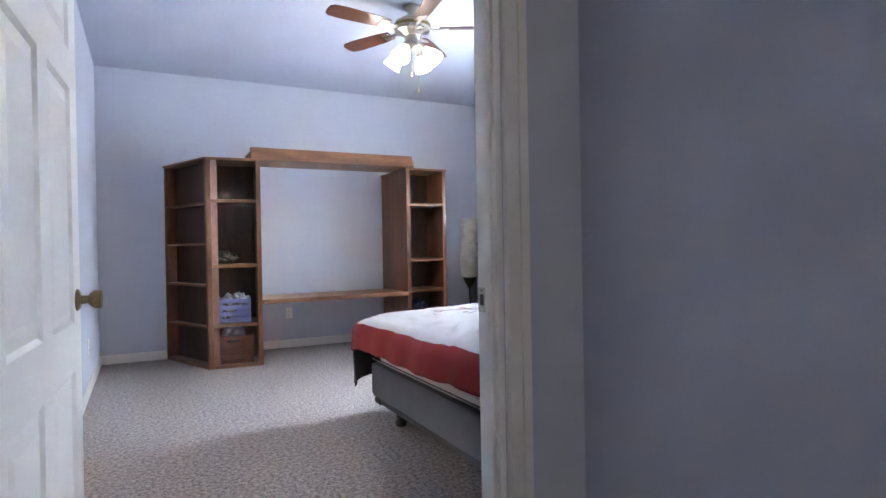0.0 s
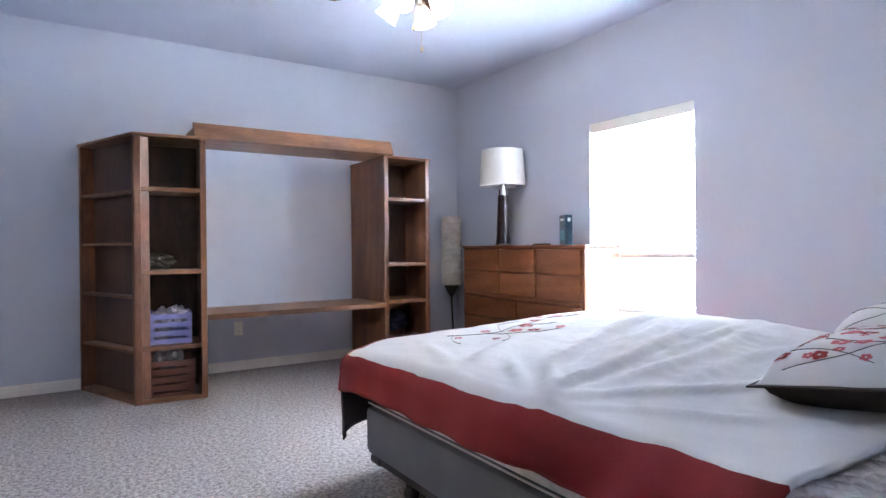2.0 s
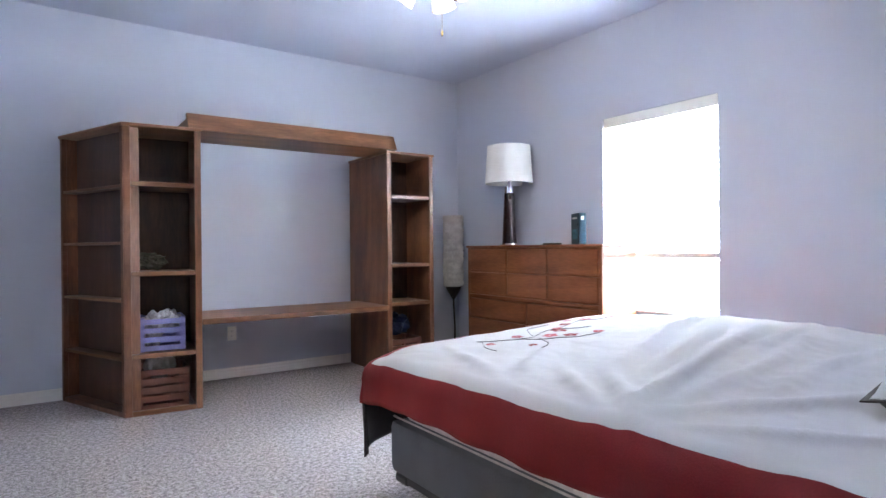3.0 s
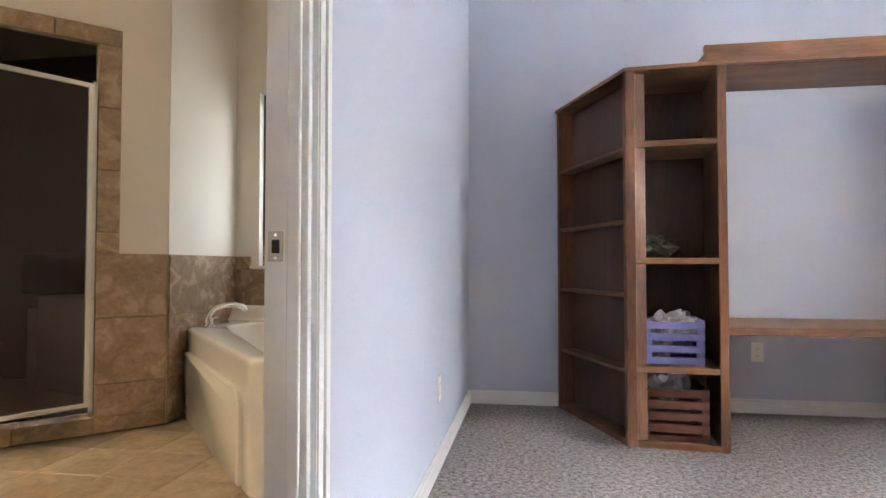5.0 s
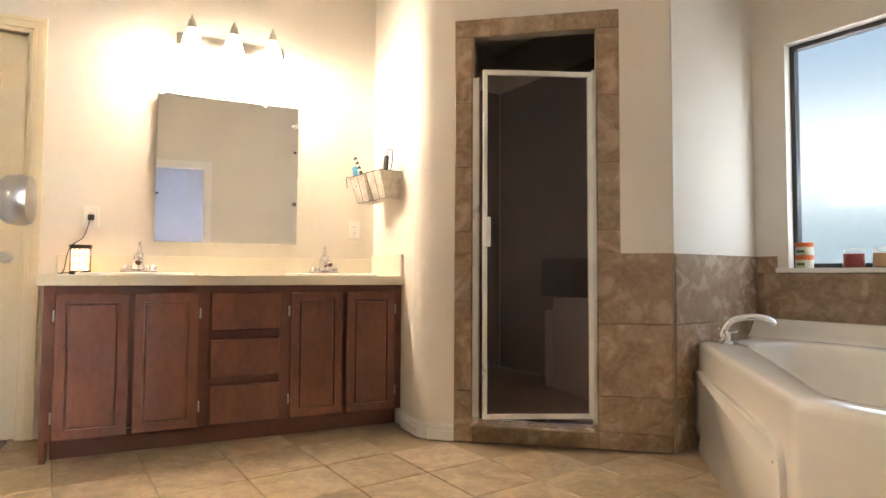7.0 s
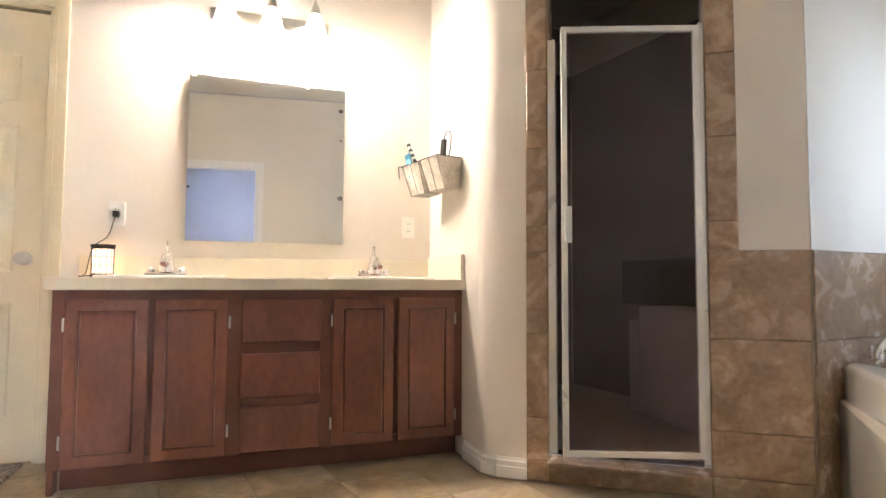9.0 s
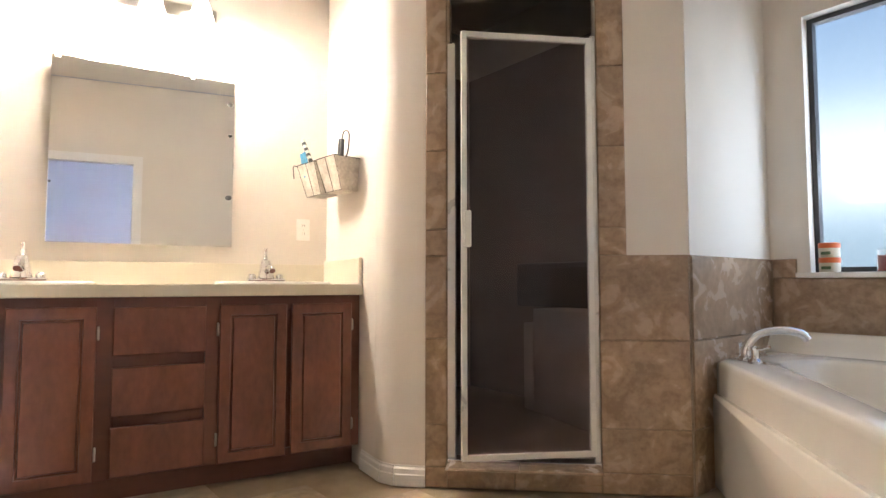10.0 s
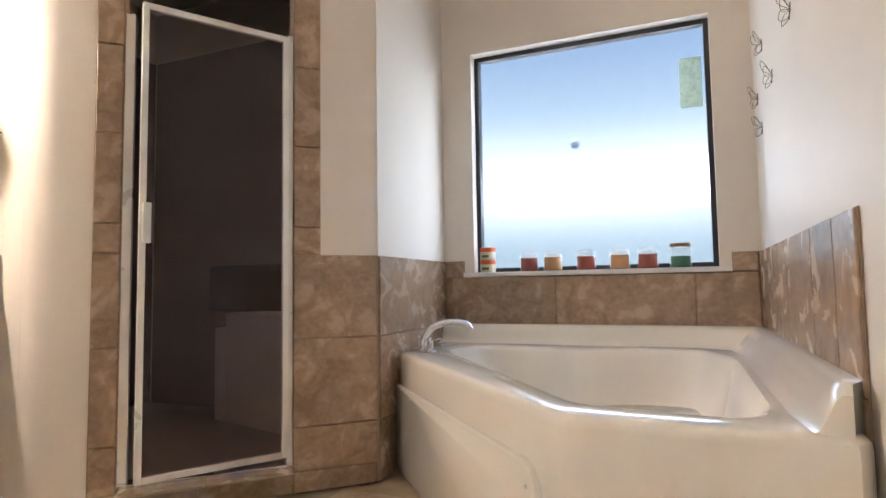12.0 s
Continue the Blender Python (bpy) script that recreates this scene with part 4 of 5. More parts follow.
solid("remote_control", boxes((-0.022, -0.08, 0, 0.022, 0.08, 0.014), bevel=0.005), BLACK, "black remote control lying on the dresser", "remote", True, Matrix.Translation((2.90, 6.0, DH)) @ Matrix.Rotation(radians(12), 4, "Z"))

floor_lamp = thing("floor_lamp", "floor lamp with crinkled white paper cylinder shade on a wire stand", "lamp", Matrix.Translation((2.84, 7.30, 0)))
bm = bmesh.new()
prof = []
for k in range(85):
    z = 0.69 + 0.70 * k / 84
    prof.append((0.098 + 0.006 * abs(math.sin(k * math.pi / 7)), z))
turned(prof, 36, bm, close=False)
for v in bm.verts:
    s = 1 + 0.07 * noise.noise(v.co * 14)
    v.co.x *= s
    v.co.y *= s
part("shade", bm, PAPER, floor_lamp, "crinkled white paper shade", True)
part("base", turned([(0.13, 0), (0.13, 0.012), (0.10, 0.022), (0.012, 0.03)]), IRON, floor_lamp, smooth=True)
part("pole", tube(arc([(0, 0, 0.02), (0.012, 0.0, 0.25), (0.0, 0.0, 0.5), (0, 0, 0.66)]), 0.009), IRON, floor_lamp, smooth=True)
part("cup", turned([(0.012, 0.56), (0.05, 0.62), (0.083, 0.688), (0.08, 0.692)]), IRON, floor_lamp, smooth=True)
part("hook", tube(arc([(0.085, 0, 0.7), (0.125, 0.0, 1.0), (0.10, 0, 1.28), (0.085, 0, 1.3)]), 0.004, 6), IRON, floor_lamp)
solid("power_cord", tube(arc([(2.84, 7.44, 0.008), (2.70, 7.5, 0.008), (2.6, 7.46, 0.008), (2.5, 7.55, 0.008)], 10), 0.004, 6), IRON, "dark power cord lying on the carpet by the lamp", "cord")


def wall_plate(label, m, kind="outlet"):
    """A cover plate in the xz plane that faces -y."""
    root = thing("wall_" + kind, label, kind, m)
    part("cover_plate", boxes((-0.036, -0.006, -0.058, 0.036, 0.0, 0.058), bevel=0.002), PLASTIC, root)
    if kind == "outlet":
        for dz in (-0.021, 0.021):
            f = part("receptacle", turned([(0.0165, 0), (0.0165, 0.0025), (0.015, 0.003)], 20), PLASTIC, root, m=Matrix.Translation((0, -0.0058, dz)) @ Matrix.Rotation(radians(90), 4, "X"))
            part("slot", boxes((-0.007, -0.004, 0.003, -0.005, 0.005, 0.0034), (0.005, -0.004, 0.003, 0.007, 0.005, 0.0034)), BLACK, f)
    else:
        part("toggle", boxes((-0.005, -0.016, -0.004, 0.005, -0.0055, 0.014), bevel=0.002), PLASTIC, root)
    part("screw", turned([(0.003, 0), (0.0025, 0.001)], 8), NICKEL, root, m=Matrix.Translation((0, -0.006, 0)) @ Matrix.Rotation(radians(90), 4, "X"))
    return root


def facing(x, y, z, deg):
    return Matrix.Translation((x, y, z)) @ Matrix.Rotation(radians(deg), 4, "Z")


wall_plate("white duplex outlet low on the lavender wall", facing(LEFT, 6.38, 0.35, 90))
wall_plate("white duplex outlet under the desk board", facing(0.77, FAR, 0.37, 0))
wall_plate("white duplex outlet above the counter with a plug", RV @ facing(VX, 4.422, 1.15, 90))
wall_plate("white duplex outlet above the counter", RV @ facing(VX, 5.878, 1.135, 90))
wall_plate("white light switch on the cream wall by the doorway", facing(BX, 5.16, 1.12, -90), "switch")

# ---- ceiling fan ----
fan = thing("ceiling_fan", "five-blade ceiling fan with nickel body and four lit glass shades", "ceiling fan", Matrix.Translation((1.16, 5.14, 0)))
part("canopy", turned([(0.065, H - 0.0005), (0.065, H - 0.02), (0.03, H - 0.05), (0.014, H - 0.055)]), NICKEL, fan, smooth=True)
part("downrod", turned([(0.011, 2.69), (0.011, H - 0.05)], 16), NICKEL, fan)
part("motor_housing", turned([(0.03, 2.735), (0.08, 2.73), (0.125, 2.70), (0.135, 2.67), (0.125, 2.635), (0.08, 2.62), (0.055, 2.60), (0.055, 2.565), (0.07, 2.55), (0.07, 2.53), (0.03, 2.51)], 40), NICKEL, fan, "nickel motor housing", True)
part("housing_band", turned([(0.1365, 2.66), (0.1375, 2.665), (0.1375, 2.675), (0.1365, 2.68)], 40), BRASS, fan, "brass band", True)
BLADE = wood("dark_walnut_fan_blade", (0.13, 0.05, 0.03), (0.07, 0.025, 0.016), 0.35, "x", 0.2)
blade = bmesh.new()
outline = [(0.20, -0.045), (0.30, -0.06), (0.55, -0.068), (0.64, -0.062), (0.665, -0.04), (0.67, 0.0), (0.665, 0.04), (0.64, 0.062), (0.55, 0.068), (0.30, 0.06), (0.20, 0.045)]
lo = [blade.verts.new((x, y, -0.003)) for x, y in outline]
hi = [blade.verts.new((x, y, 0.003)) for x, y in outline]
blade.faces.new(lo[::-1])
blade.faces.new(hi)
for i in range(len(outline)):
    j = (i + 1) % len(outline)
    blade.faces.new((lo[i], lo[j], hi[j], hi[i]))
blade_mesh = mesh("blade", blade, BLADE)
iron_bm = boxes((0.10, -0.014, -0.012, 0.24, 0.014, -0.004), (0.21, -0.035, -0.0095, 0.27, 0.035, -0.0035), bevel=0.002)
iron_mesh = mesh("blade_iron", iron_bm, NICKEL)
for k in range(5):
    a = radians(FAN0 + 72 * k)
    b = new("blade", blade_mesh)
    b.parent = fan
    b.matrix_basis = Matrix.Translation((0, 0, 2.655)) @ Matrix.Rotation(a, 4, "Z") @ Matrix.Rotation(radians(12), 4, "X")
    i = new("blade_iron", iron_mesh)
    i.parent = fan
    i.matrix_basis = b.matrix_basis.copy()
for k in range(4):
    a = radians(38 + 90 * k)
    tilt = Matrix.Translation((0.075 * math.cos(a), 0.075 * math.sin(a), 2.53)) @ Matrix.Rotation(a, 4, "Z") @ Matrix.Rotation(radians(140), 4, "Y")
    arm = part("lamp_arm", turned([(0.012, -0.03), (0.012, 0.03), (0.026, 0.035), (0.026, 0.055)], 16), NICKEL, fan, smooth=True, m=tilt)
    part("glass_shade", turned([(0.024, 0.05), (0.034, 0.07), (0.052, 0.11), (0.062, 0.15), (0.066, 0.165), (0.064, 0.165), (0.050, 0.112), (0.030, 0.07)], 28, close=False), LITGLASS, arm, "lit frosted glass shade", True)
    part("bulb", turned([(0.012, 0.055), (0.026, 0.09), (0.028, 0.11), (0.018, 0.132), (0.004, 0.138)], 20), BULB, arm, "lit bulb", True)
    lamp("fan_bulb_light", "POINT", Matrix.Translation((1.16 + 0.215 * math.cos(a), 5.14 + 0.215 * math.sin(a), 2.37)), FAN_WATTS, SOFT, 0.04)
for dx, z in ((0.03, 2.19), (-0.025, 2.30)):
    c = part("pull_chain", tube([(dx, -0.03, 2.52), (dx, -0.032, z + 0.02)], 0.0016, 6), BRASS, fan)
    part("chain_fob", turned([(0.002, z + 0.03), (0.006, z + 0.018), (0.006, z), (0.002, z - 0.004)], 12), BRASS, c, smooth=True, m=Matrix.Translation((dx, -0.032, 0)))

# ---- vanity ----
vanity = thing("vanity_cabinet", "cherry-stained vanity cabinet with four doors and three drawers", "cabinet", RV @ Matrix.Translation((VX, 4.30, 0)))
VW, VD, VH = 1.705, 0.515, 0.797
part("body", boxes((0.002, 0, 0.095, VD - 0.02, VW, VH), bevel=0.002), VANITYY, vanity)
part("toe_kick", boxes((0.002, 0.03, 0, VD - 0.085, VW, 0.0945)), VANITYY, vanity)
part("side_foot", boxes((VD - 0.084, 0.0, 0.0, VD - 0.02, 0.022, 0.0945)), VANITYY, vanity)
part("face_frame", boxes((VD - 0.0195, 0, 0.10, VD, 0.045, VH), (VD - 0.0195, 0.635, 0.10, VD, 0.70, VH), (VD - 0.0195, 1.03, 0.10, VD, 1.09, VH), (VD - 0.0195, 1.66, 0.10, VD, VW, VH), (VD - 0.0195, 0.045, 0.735, VD, 0.635, VH), (VD - 0.0195, 0.045, 0.10, VD, 0.635, 0.13), (VD - 0.0195, 0.70, 0.755, VD, 1.03, VH), (VD - 0.0195, 0.70, 0.10, VD, 1.03, 0.13), (VD - 0.0195, 1.09, 0.735, VD, 1.66, VH), (VD - 0.0195, 1.09, 0.10, VD, 1.66, 0.13), bevel=0.001), VANITYY, vanity)


def routed_front(y0, y1, z0, z1, groove):
    """A slab front with a shadow gap behind its rounded edge and, where groove is set, a routed line round its field."""
    x = VD + 0.0005
    rings = [(0.009, 0.0), (0.009, 0.006), (0.0, 0.009), (0.0, 0.016), (0.004, 0.020)]
    if groove:
        rings += [(groove, 0.020), (groove + 0.002, 0.011), (groove + 0.008, 0.011), (groove + 0.012, 0.0195)]
    bm = bmesh.new()
    loops = [[bm.verts.new((x + dep, p, q)) for p, q in ((y0 + o, z0 + o), (y1 - o, z0 + o), (y1 - o, z1 - o), (y0 + o, z1 - o))] for o, dep in rings]
    for lo, hi in zip(loops, loops[1:]):
        for k in range(4):
            bm.faces.new((lo[k], lo[(k + 1) % 4], hi[(k + 1) % 4], hi[k]))
    bm.faces.new(loops[-1])
    return bm


def cabinet_door(parent, y0, y1, z0, z1, hinge_left):
    x = VD + 0.0005
    door = part("cabinet_door", routed_front(y0, y1, z0, z1, 0.043), VANITY, parent)
    yy = y0 - 0.006 if hinge_left else y1 + 0.006
    for z in (z0 + 0.10, z1 - 0.10):
        part("hinge", tube([(x + 0.006, yy, z - 0.024), (x + 0.012, yy, z - 0.02), (x + 0.012, yy, z + 0.02), (x + 0.006, yy, z + 0.024)], 0.0045, 8), NICKEL, door, "nickel hinge", True)


for y0, y1, left in ((0.048, 0.342, True), (0.361, 0.643, False), (1.083, 1.361, True), (1.383, 1.660, False)):
    cabinet_door(vanity, y0, y1, 0.105, 0.757, left)
for z0, z1 in ((0.568, 0.753), (0.337, 0.523), (0.110, 0.297)):
    part("drawer_front", routed_front(0.697, 1.03, z0, z1, 0), VANITY, vanity)

CT = 0.842
SINKS = ((4.66, 0.0), (5.655, 0.0))
counter = thing("vanity_countertop", "cream laminate vanity countertop with backsplash", "countertop", RV)
bm = bmesh.new()
cx0, cx1, cy0, cy1 = VX + 0.003, VX + 0.542, 4.275, SY - 0.002
ys = [cy0, 4.46, 4.86, 5.455, 5.855, cy1]
for i in range(5):
    if i in (1, 3):
        box(bm, cx0, ys[i], VH + 0.0005, cx0 + 0.165, ys[i + 1], CT)
        box(bm, cx1 - 0.085, ys[i], VH + 0.0005, cx1, ys[i + 1], CT)
    else:
        box(bm, cx0, ys[i], VH + 0.0005, cx1, ys[i + 1], CT)
part("top", bm, LAMINATE, counter)
part("front_edge", boxes((cx1 + 0.0005, cy0, VH - 0.004, cx1 + 0.008, cy1, CT + 0.001), bevel=0.003), LAMINATE, counter)
part("backsplash", boxes((cx0, cy0, CT + 0.0005, cx0 + 0.018, cy1, CT + 0.105), bevel=0.003), LAMINATE, counter)
part("side_splash", boxes((cx0 + 0.0185, cy1 - 0.018, CT + 0.0005, cx1 - 0.004, cy1, CT + 0.125), bevel=0.003), LAMINATE, counter)
for sy, _ in SINKS:
    sink = thing("sink", "white oval drop-in basin set in the countertop", "sink", RV @ Matrix.Translation((VX + 0.31, sy, CT)), "basins in the vanity")
    bm = bmesh.new()
    rings = []
    for rx, ry, z in ((0.185, 0.265, 0.001), (0.186, 0.267, 0.009), (0.178, 0.258, 0.013), (0.155, 0.225, 0.010), (0.145, 0.212, -0.01), (0.12, 0.18, -0.09), (0.06, 0.08, -0.125), (0.018, 0.018, -0.13)):
        rings.append([bm.verts.new((rx * math.cos(t * math.tau / 48), ry * math.sin(t * math.tau / 48), z)) for t in range(48)])
    for lo, hi in zip(rings, rings[1:]):
        for t in range(48):
            bm.faces.new((lo[t], lo[(t + 1) % 48], hi[(t + 1) % 48], hi[t]))
    bm.faces.new(rings[-1])
    part("bowl", bm, PLASTIC, sink, "", True)
    part("drain", turned([(0.02, -0.129), (0.018, -0.127)], 20), CHROME, sink)
    faucet = thing("faucet", "chrome single-lever basin faucet behind the basin", "faucet", RV @ Matrix.Translation((VX + 0.135, sy, CT + 0.0145)) @ Matrix.Scale(1.22, 4), "basin faucets")
    part("deck_plate", boxes((-0.024, -0.075, 0, 0.024, 0.075, 0.012), bevel=0.005), CHROME, faucet, smooth=True)
    part("body", turned([(0.034, 0.0125), (0.030, 0.03), (0.024, 0.055), (0.023, 0.07), (0.018, 0.085), (0.008, 0.09)]), CHROME, faucet, smooth=True)
    part("spout", tube(arc([(0.01, 0, 0.035), (0.05, 0, 0.055), (0.09, 0, 0.055), (0.115, 0, 0.04)], 6), [0.014] * 6 + [0.012] * 6 + [0.011] * 7, 12), CHROME, faucet, smooth=True)
    part("lever", tube(arc([(0.0, 0, 0.085), (-0.012, 0, 0.11), (-0.004, 0, 0.135)], 6), [0.009] * 6 + [0.007] * 7, 10), CHROME, faucet, smooth=True)
    for s in (-1, 1):
        part("side_cap", turned([(0.016, 0.012), (0.016, 0.024), (0.01, 0.03)], 16), CHROME, faucet, smooth=True, m=Matrix.Translation((0, s * 0.055, 0)))

mirror = thing("wall_mirror", "frameless rectangular mirror with worn silvering above the vanity", "mirror", RV @ Matrix.Translation((VX + 0.009, 5.1175, 0)) @ Matrix.Rotation(radians(1.2), 4, "Z") @ Matrix.Translation((0, -5.1175, 0)))
part("mirror_glass", boxes((0.002, 4.725, 1.03, 0.008, 5.51, 1.875), bevel=0.001), MIRROR, mirror)
part("clip", boxes((0.0085, 4.735, 1.86, 0.012, 4.76, 1.88)), PLASTIC, mirror, "clear plastic clip")
part("clip", boxes((0.0085, 5.30, 1.86, 0.012, 5.32, 1.88)), PLASTIC, mirror, "clear plastic clip")
SPOT = mat("tarnished_silvering", (0.20, 0.19, 0.17), 0.5, 0.3, 30, 60, 0.0)
for y, z, r in ((5.488, 1.76, 0.014), (5.492, 1.60, 0.010), (5.49, 1.28, 0.016), (4.733, 1.30, 0.007)):
    bm = turned([(r, 0), (r * 0.9, 0.0004)], 14)
    for v in bm.verts:
        v.co.x *= 0.8 + 0.4 * noise.noise(v.co * 60)
    part("tarnish_spot", bm, SPOT, mirror, m=Matrix.Translation((0.0083, y, z)) @ Matrix.Rotation(radians(90), 4, "Y"))

bar = thing("vanity_light", "three-light vanity fixture with nickel bar and lit bell shades", "wall light", RV @ Matrix.Translation((VX, 5.113, 2.195)))
part("back_bar", boxes((0.002, -0.30, -0.035, 0.028, 0.30, 0.035), bevel=0.008), NICKEL, bar, smooth=True)
for dy in (-0.222, 0.0, 0.218):
    arm = part("lamp_arm", tube(arc([(0.02, dy, 0.0), (0.08, dy, 0.03), (0.115, dy, 0.075)], 8), 0.008, 10), NICKEL, bar, smooth=True)
    part("finial", turned([(0.004, 0.075), (0.018, 0.078), (0.024, 0.05), (0.026, 0.03), (0.01, 0.03)][::-1] + [(0.012, 0.08), (0.005, 0.11)], 20), NICKEL, arm, smooth=True, m=Matrix.Translation((0.115, dy, 0)))
    part("bell_shade", turned([(0.026, 0.03), (0.04, 0.0), (0.052, -0.05), (0.066, -0.10), (0.064, -0.10), (0.05, -0.05), (0.036, 0.0)], 28, close=False), LITGLASS, arm, "lit frosted glass bell shade", True, Matrix.Translation((0.115, dy, 0)))
    part("bulb", turned([(0.012, 0.02), (0.028, -0.03), (0.028, -0.05), (0.012, -0.07)], 18), BULB, arm, "lit bulb", True, Matrix.Translation((0.115, dy, 0)))
    lamp("vanity_bulb_light", "POINT", RV @ Matrix.Translation((VX + 0.12, 5.113 + dy, 2.07)), VANITY_WATTS, WARM, 0.035)

warmer = thing("wax_warmer", "lit wire and shell wax warmer plugged in on the counter", "wax warmer", RV @ Matrix.Translation((VX + 0.11, 4.39, CT + 0.0015)))
part("base", turned([(0.045, 0.0), (0.05, 0.004), (0.048, 0.016), (0.044, 0.02)]), IRON, warmer, smooth=True)
part("lit_shell_core", turned([(0.040, 0.02), (0.041, 0.125), (0.039, 0.13)], 28), glow("glowing_shell", (1.0, 0.58, 0.26), 0.75), warmer, "glowing shell cylinder", True)
for k in range(12):
    a = k * math.tau / 12
    part("wire", tube([(0.046 * math.cos(a), 0.046 * math.sin(a), 0.015), (0.046 * math.cos(a), 0.046 * math.sin(a), 0.135)], 0.0018, 6), IRON, warmer)
for z in (0.055, 0.095):
    part("wire_ring", tube([(0.047 * math.cos(a), 0.047 * math.sin(a), z) for a in [k * math.tau / 24 for k in range(25)]], 0.0018, 6), IRON, warmer)
part("top_dish", turned([(0.048, 0.13), (0.052, 0.15), (0.05, 0.152), (0.03, 0.142), (0.005, 0.14)]), IRON, warmer, smooth=True)
part("cord", tube(arc([(0.0, -0.045, 0.01), (0.02, -0.09, 0.006), (-0.06, -0.08, 0.02), (-0.09, -0.06, 0.14), (-0.095, 0.0, 0.2), (-0.088, 0.03, 0.30)], 8), 0.0025, 6), BLACK, warmer)
part("plug", boxes((-0.104, 0.017, 0.29, -0.08, 0.047, 0.32), bevel=0.004), BLACK, warmer)

basket = thing("wall_basket", "two-pocket wire basket with cloth liner holding brushes", "basket", RV @ Matrix.Translation((-3.92, SY, 1.285)) @ Matrix.Translation((0, -0.035, 0)) @ Matrix.Rotation(radians(14), 4, "Z") @ Matrix.Rotation(radians(-1), 4, "Y"))
LINER = mat("mottled_cream_liner", (0.74, 0.69, 0.60), 0.8, second=(0.46, 0.41, 0.34), scale=14, grain=80, bump=0.3)
for x0 in (-0.165, 0.012):
    bm = bmesh.new()
    lo = [bm.verts.new(p) for p in ((x0 + 0.012, -0.10, 0), (x0 + 0.145, -0.10, 0), (x0 + 0.145, -0.012, 0), (x0 + 0.012, -0.012, 0))]
    hi = [bm.verts.new(p) for p in ((x0, -0.15, 0.155), (x0 + 0.158, -0.15, 0.155), (x0 + 0.158, -0.010, 0.155), (x0, -0.010, 0.155))]
    bm.faces.new(lo[::-1])
    for k in range(4):
        bm.faces.new((lo[k], lo[(k + 1) % 4], hi[(k + 1) % 4], hi[k]))
    p = part("cloth_liner", bm, LINER, basket, "mottled cream cloth liner")
    sol = p.modifiers.new("thickness", "SOLIDIFY")
    sol.thickness = 0.004
    ring = [(x0, -0.153, 0.157), (x0 + 0.16, -0.153, 0.157), (x0 + 0.16, -0.007, 0.157), (x0, -0.007, 0.157), (x0, -0.153, 0.157)]
    part("rim_wire", tube(ring, 0.0022, 6), IRON, basket)
    for a, b in (((x0 + 0.011, -0.104, 0), (x0 - 0.001, -0.154, 0.157)), ((x0 + 0.146, -0.104, 0), (x0 + 0.16, -0.154, 0.157)), ((x0 + 0.079, -0.104, 0), (x0 + 0.08, -0.154, 0.157)), ((x0 + 0.011, -0.104, 0), (x0 + 0.146, -0.104, 0))):
        part("wire", tube([a, b], 0.0013, 6), IRON, basket)
STRIPE = mat("pale_green_plastic", (0.55, 0.62, 0.55), 0.4, 0.05, 8, 80, 0.0)
BLUEP = mat("sky_blue_plastic", (0.08, 0.35, 0.60), 0.4, 0.05, 8, 80, 0.0)
M = RV @ Matrix.Translation((-3.92, SY - 0.035, 1.295)) @ Matrix.Rotation(radians(14), 4, "Z")
brush = thing("hairbrush", "banded white and black hairbrush standing in the basket", "hairbrush", M @ Matrix.Translation((-0.05, -0.10, 0.06)) @ Euler((0.05, -0.55, 0)).to_matrix().to_4x4())
for k in range(8):
    part("handle_band", turned([(0.011, 0.12 + k * 0.018), (0.011, 0.137 + k * 0.018)], 14), STRIPE if k % 2 else BLACK, brush)
part("brush_head", turned([(0.012, 0.0), (0.022, 0.03), (0.022, 0.10), (0.012, 0.12)], 14), BLACK, brush, smooth=True)
comb = thing("detangling_comb", "sky blue hair clip hanging on the basket", "comb", M @ Matrix.Translation((-0.115, -0.125, 0.085)) @ Euler((0, -0.3, 0.2)).to_matrix().to_4x4())
part("grip", boxes((-0.02, -0.006, 0, 0.02, 0.006, 0.10), bevel=0.004), BLUEP, comb, smooth=True)
for k in range(5):
    part("tooth", boxes((-0.018 + k * 0.008, -0.004, 0.1005, -0.014 + k * 0.008, 0.004, 0.13)), BLUEP, comb)
iron_ = thing("curling_iron", "black and grey curling iron standing in the basket", "curling iron", M @ Matrix.Translation((0.05, -0.05, 0.01)) @ Euler((0.05, 0.05, 0)).to_matrix().to_4x4() @ Matrix.Scale(0.88, 4))
part("barrel", turned([(0.012, 0), (0.012, 0.16), (0.018, 0.17), (0.016, 0.22), (0.006, 0.25)], 14), NICKEL, iron_, smooth=True)
part("grip", boxes((0.012, -0.012, 0.12, 0.022, 0.012, 0.25), bevel=0.004), BLACK, iron_, smooth=True)
straight = thing("hair_straightener", "black hair straightener with looped cord in the basket", "hair straightener", M @ Matrix.Translation((0.085, -0.07, 0.02)) @ Euler((0.05, 0.16, 0)).to_matrix().to_4x4() @ Matrix.Scale(0.84, 4))
part("arm", boxes((-0.016, -0.013, 0, -0.002, 0.013, 0.27), bevel=0.005), BLACK, straight, smooth=True)
part("arm", boxes((0.002, -0.013, 0, 0.016, 0.013, 0.27), bevel=0.005), BLACK, straight, smooth=True)
part("cord_loop", tube(arc([(0, 0, 0.26), (0.02, 0, 0.31), (0.07, 0, 0.30), (0.07, 0, 0.20), (0.03, 0, 0.14)], 8), 0.004, 6), BLACK, straight)
part("side_hook", tube(arc([(-0.17, -0.15, 0.155), (-0.21, -0.15, 0.16), (-0.22, -0.14, 0.10)], 8), 0.0025, 6), IRON, basket)

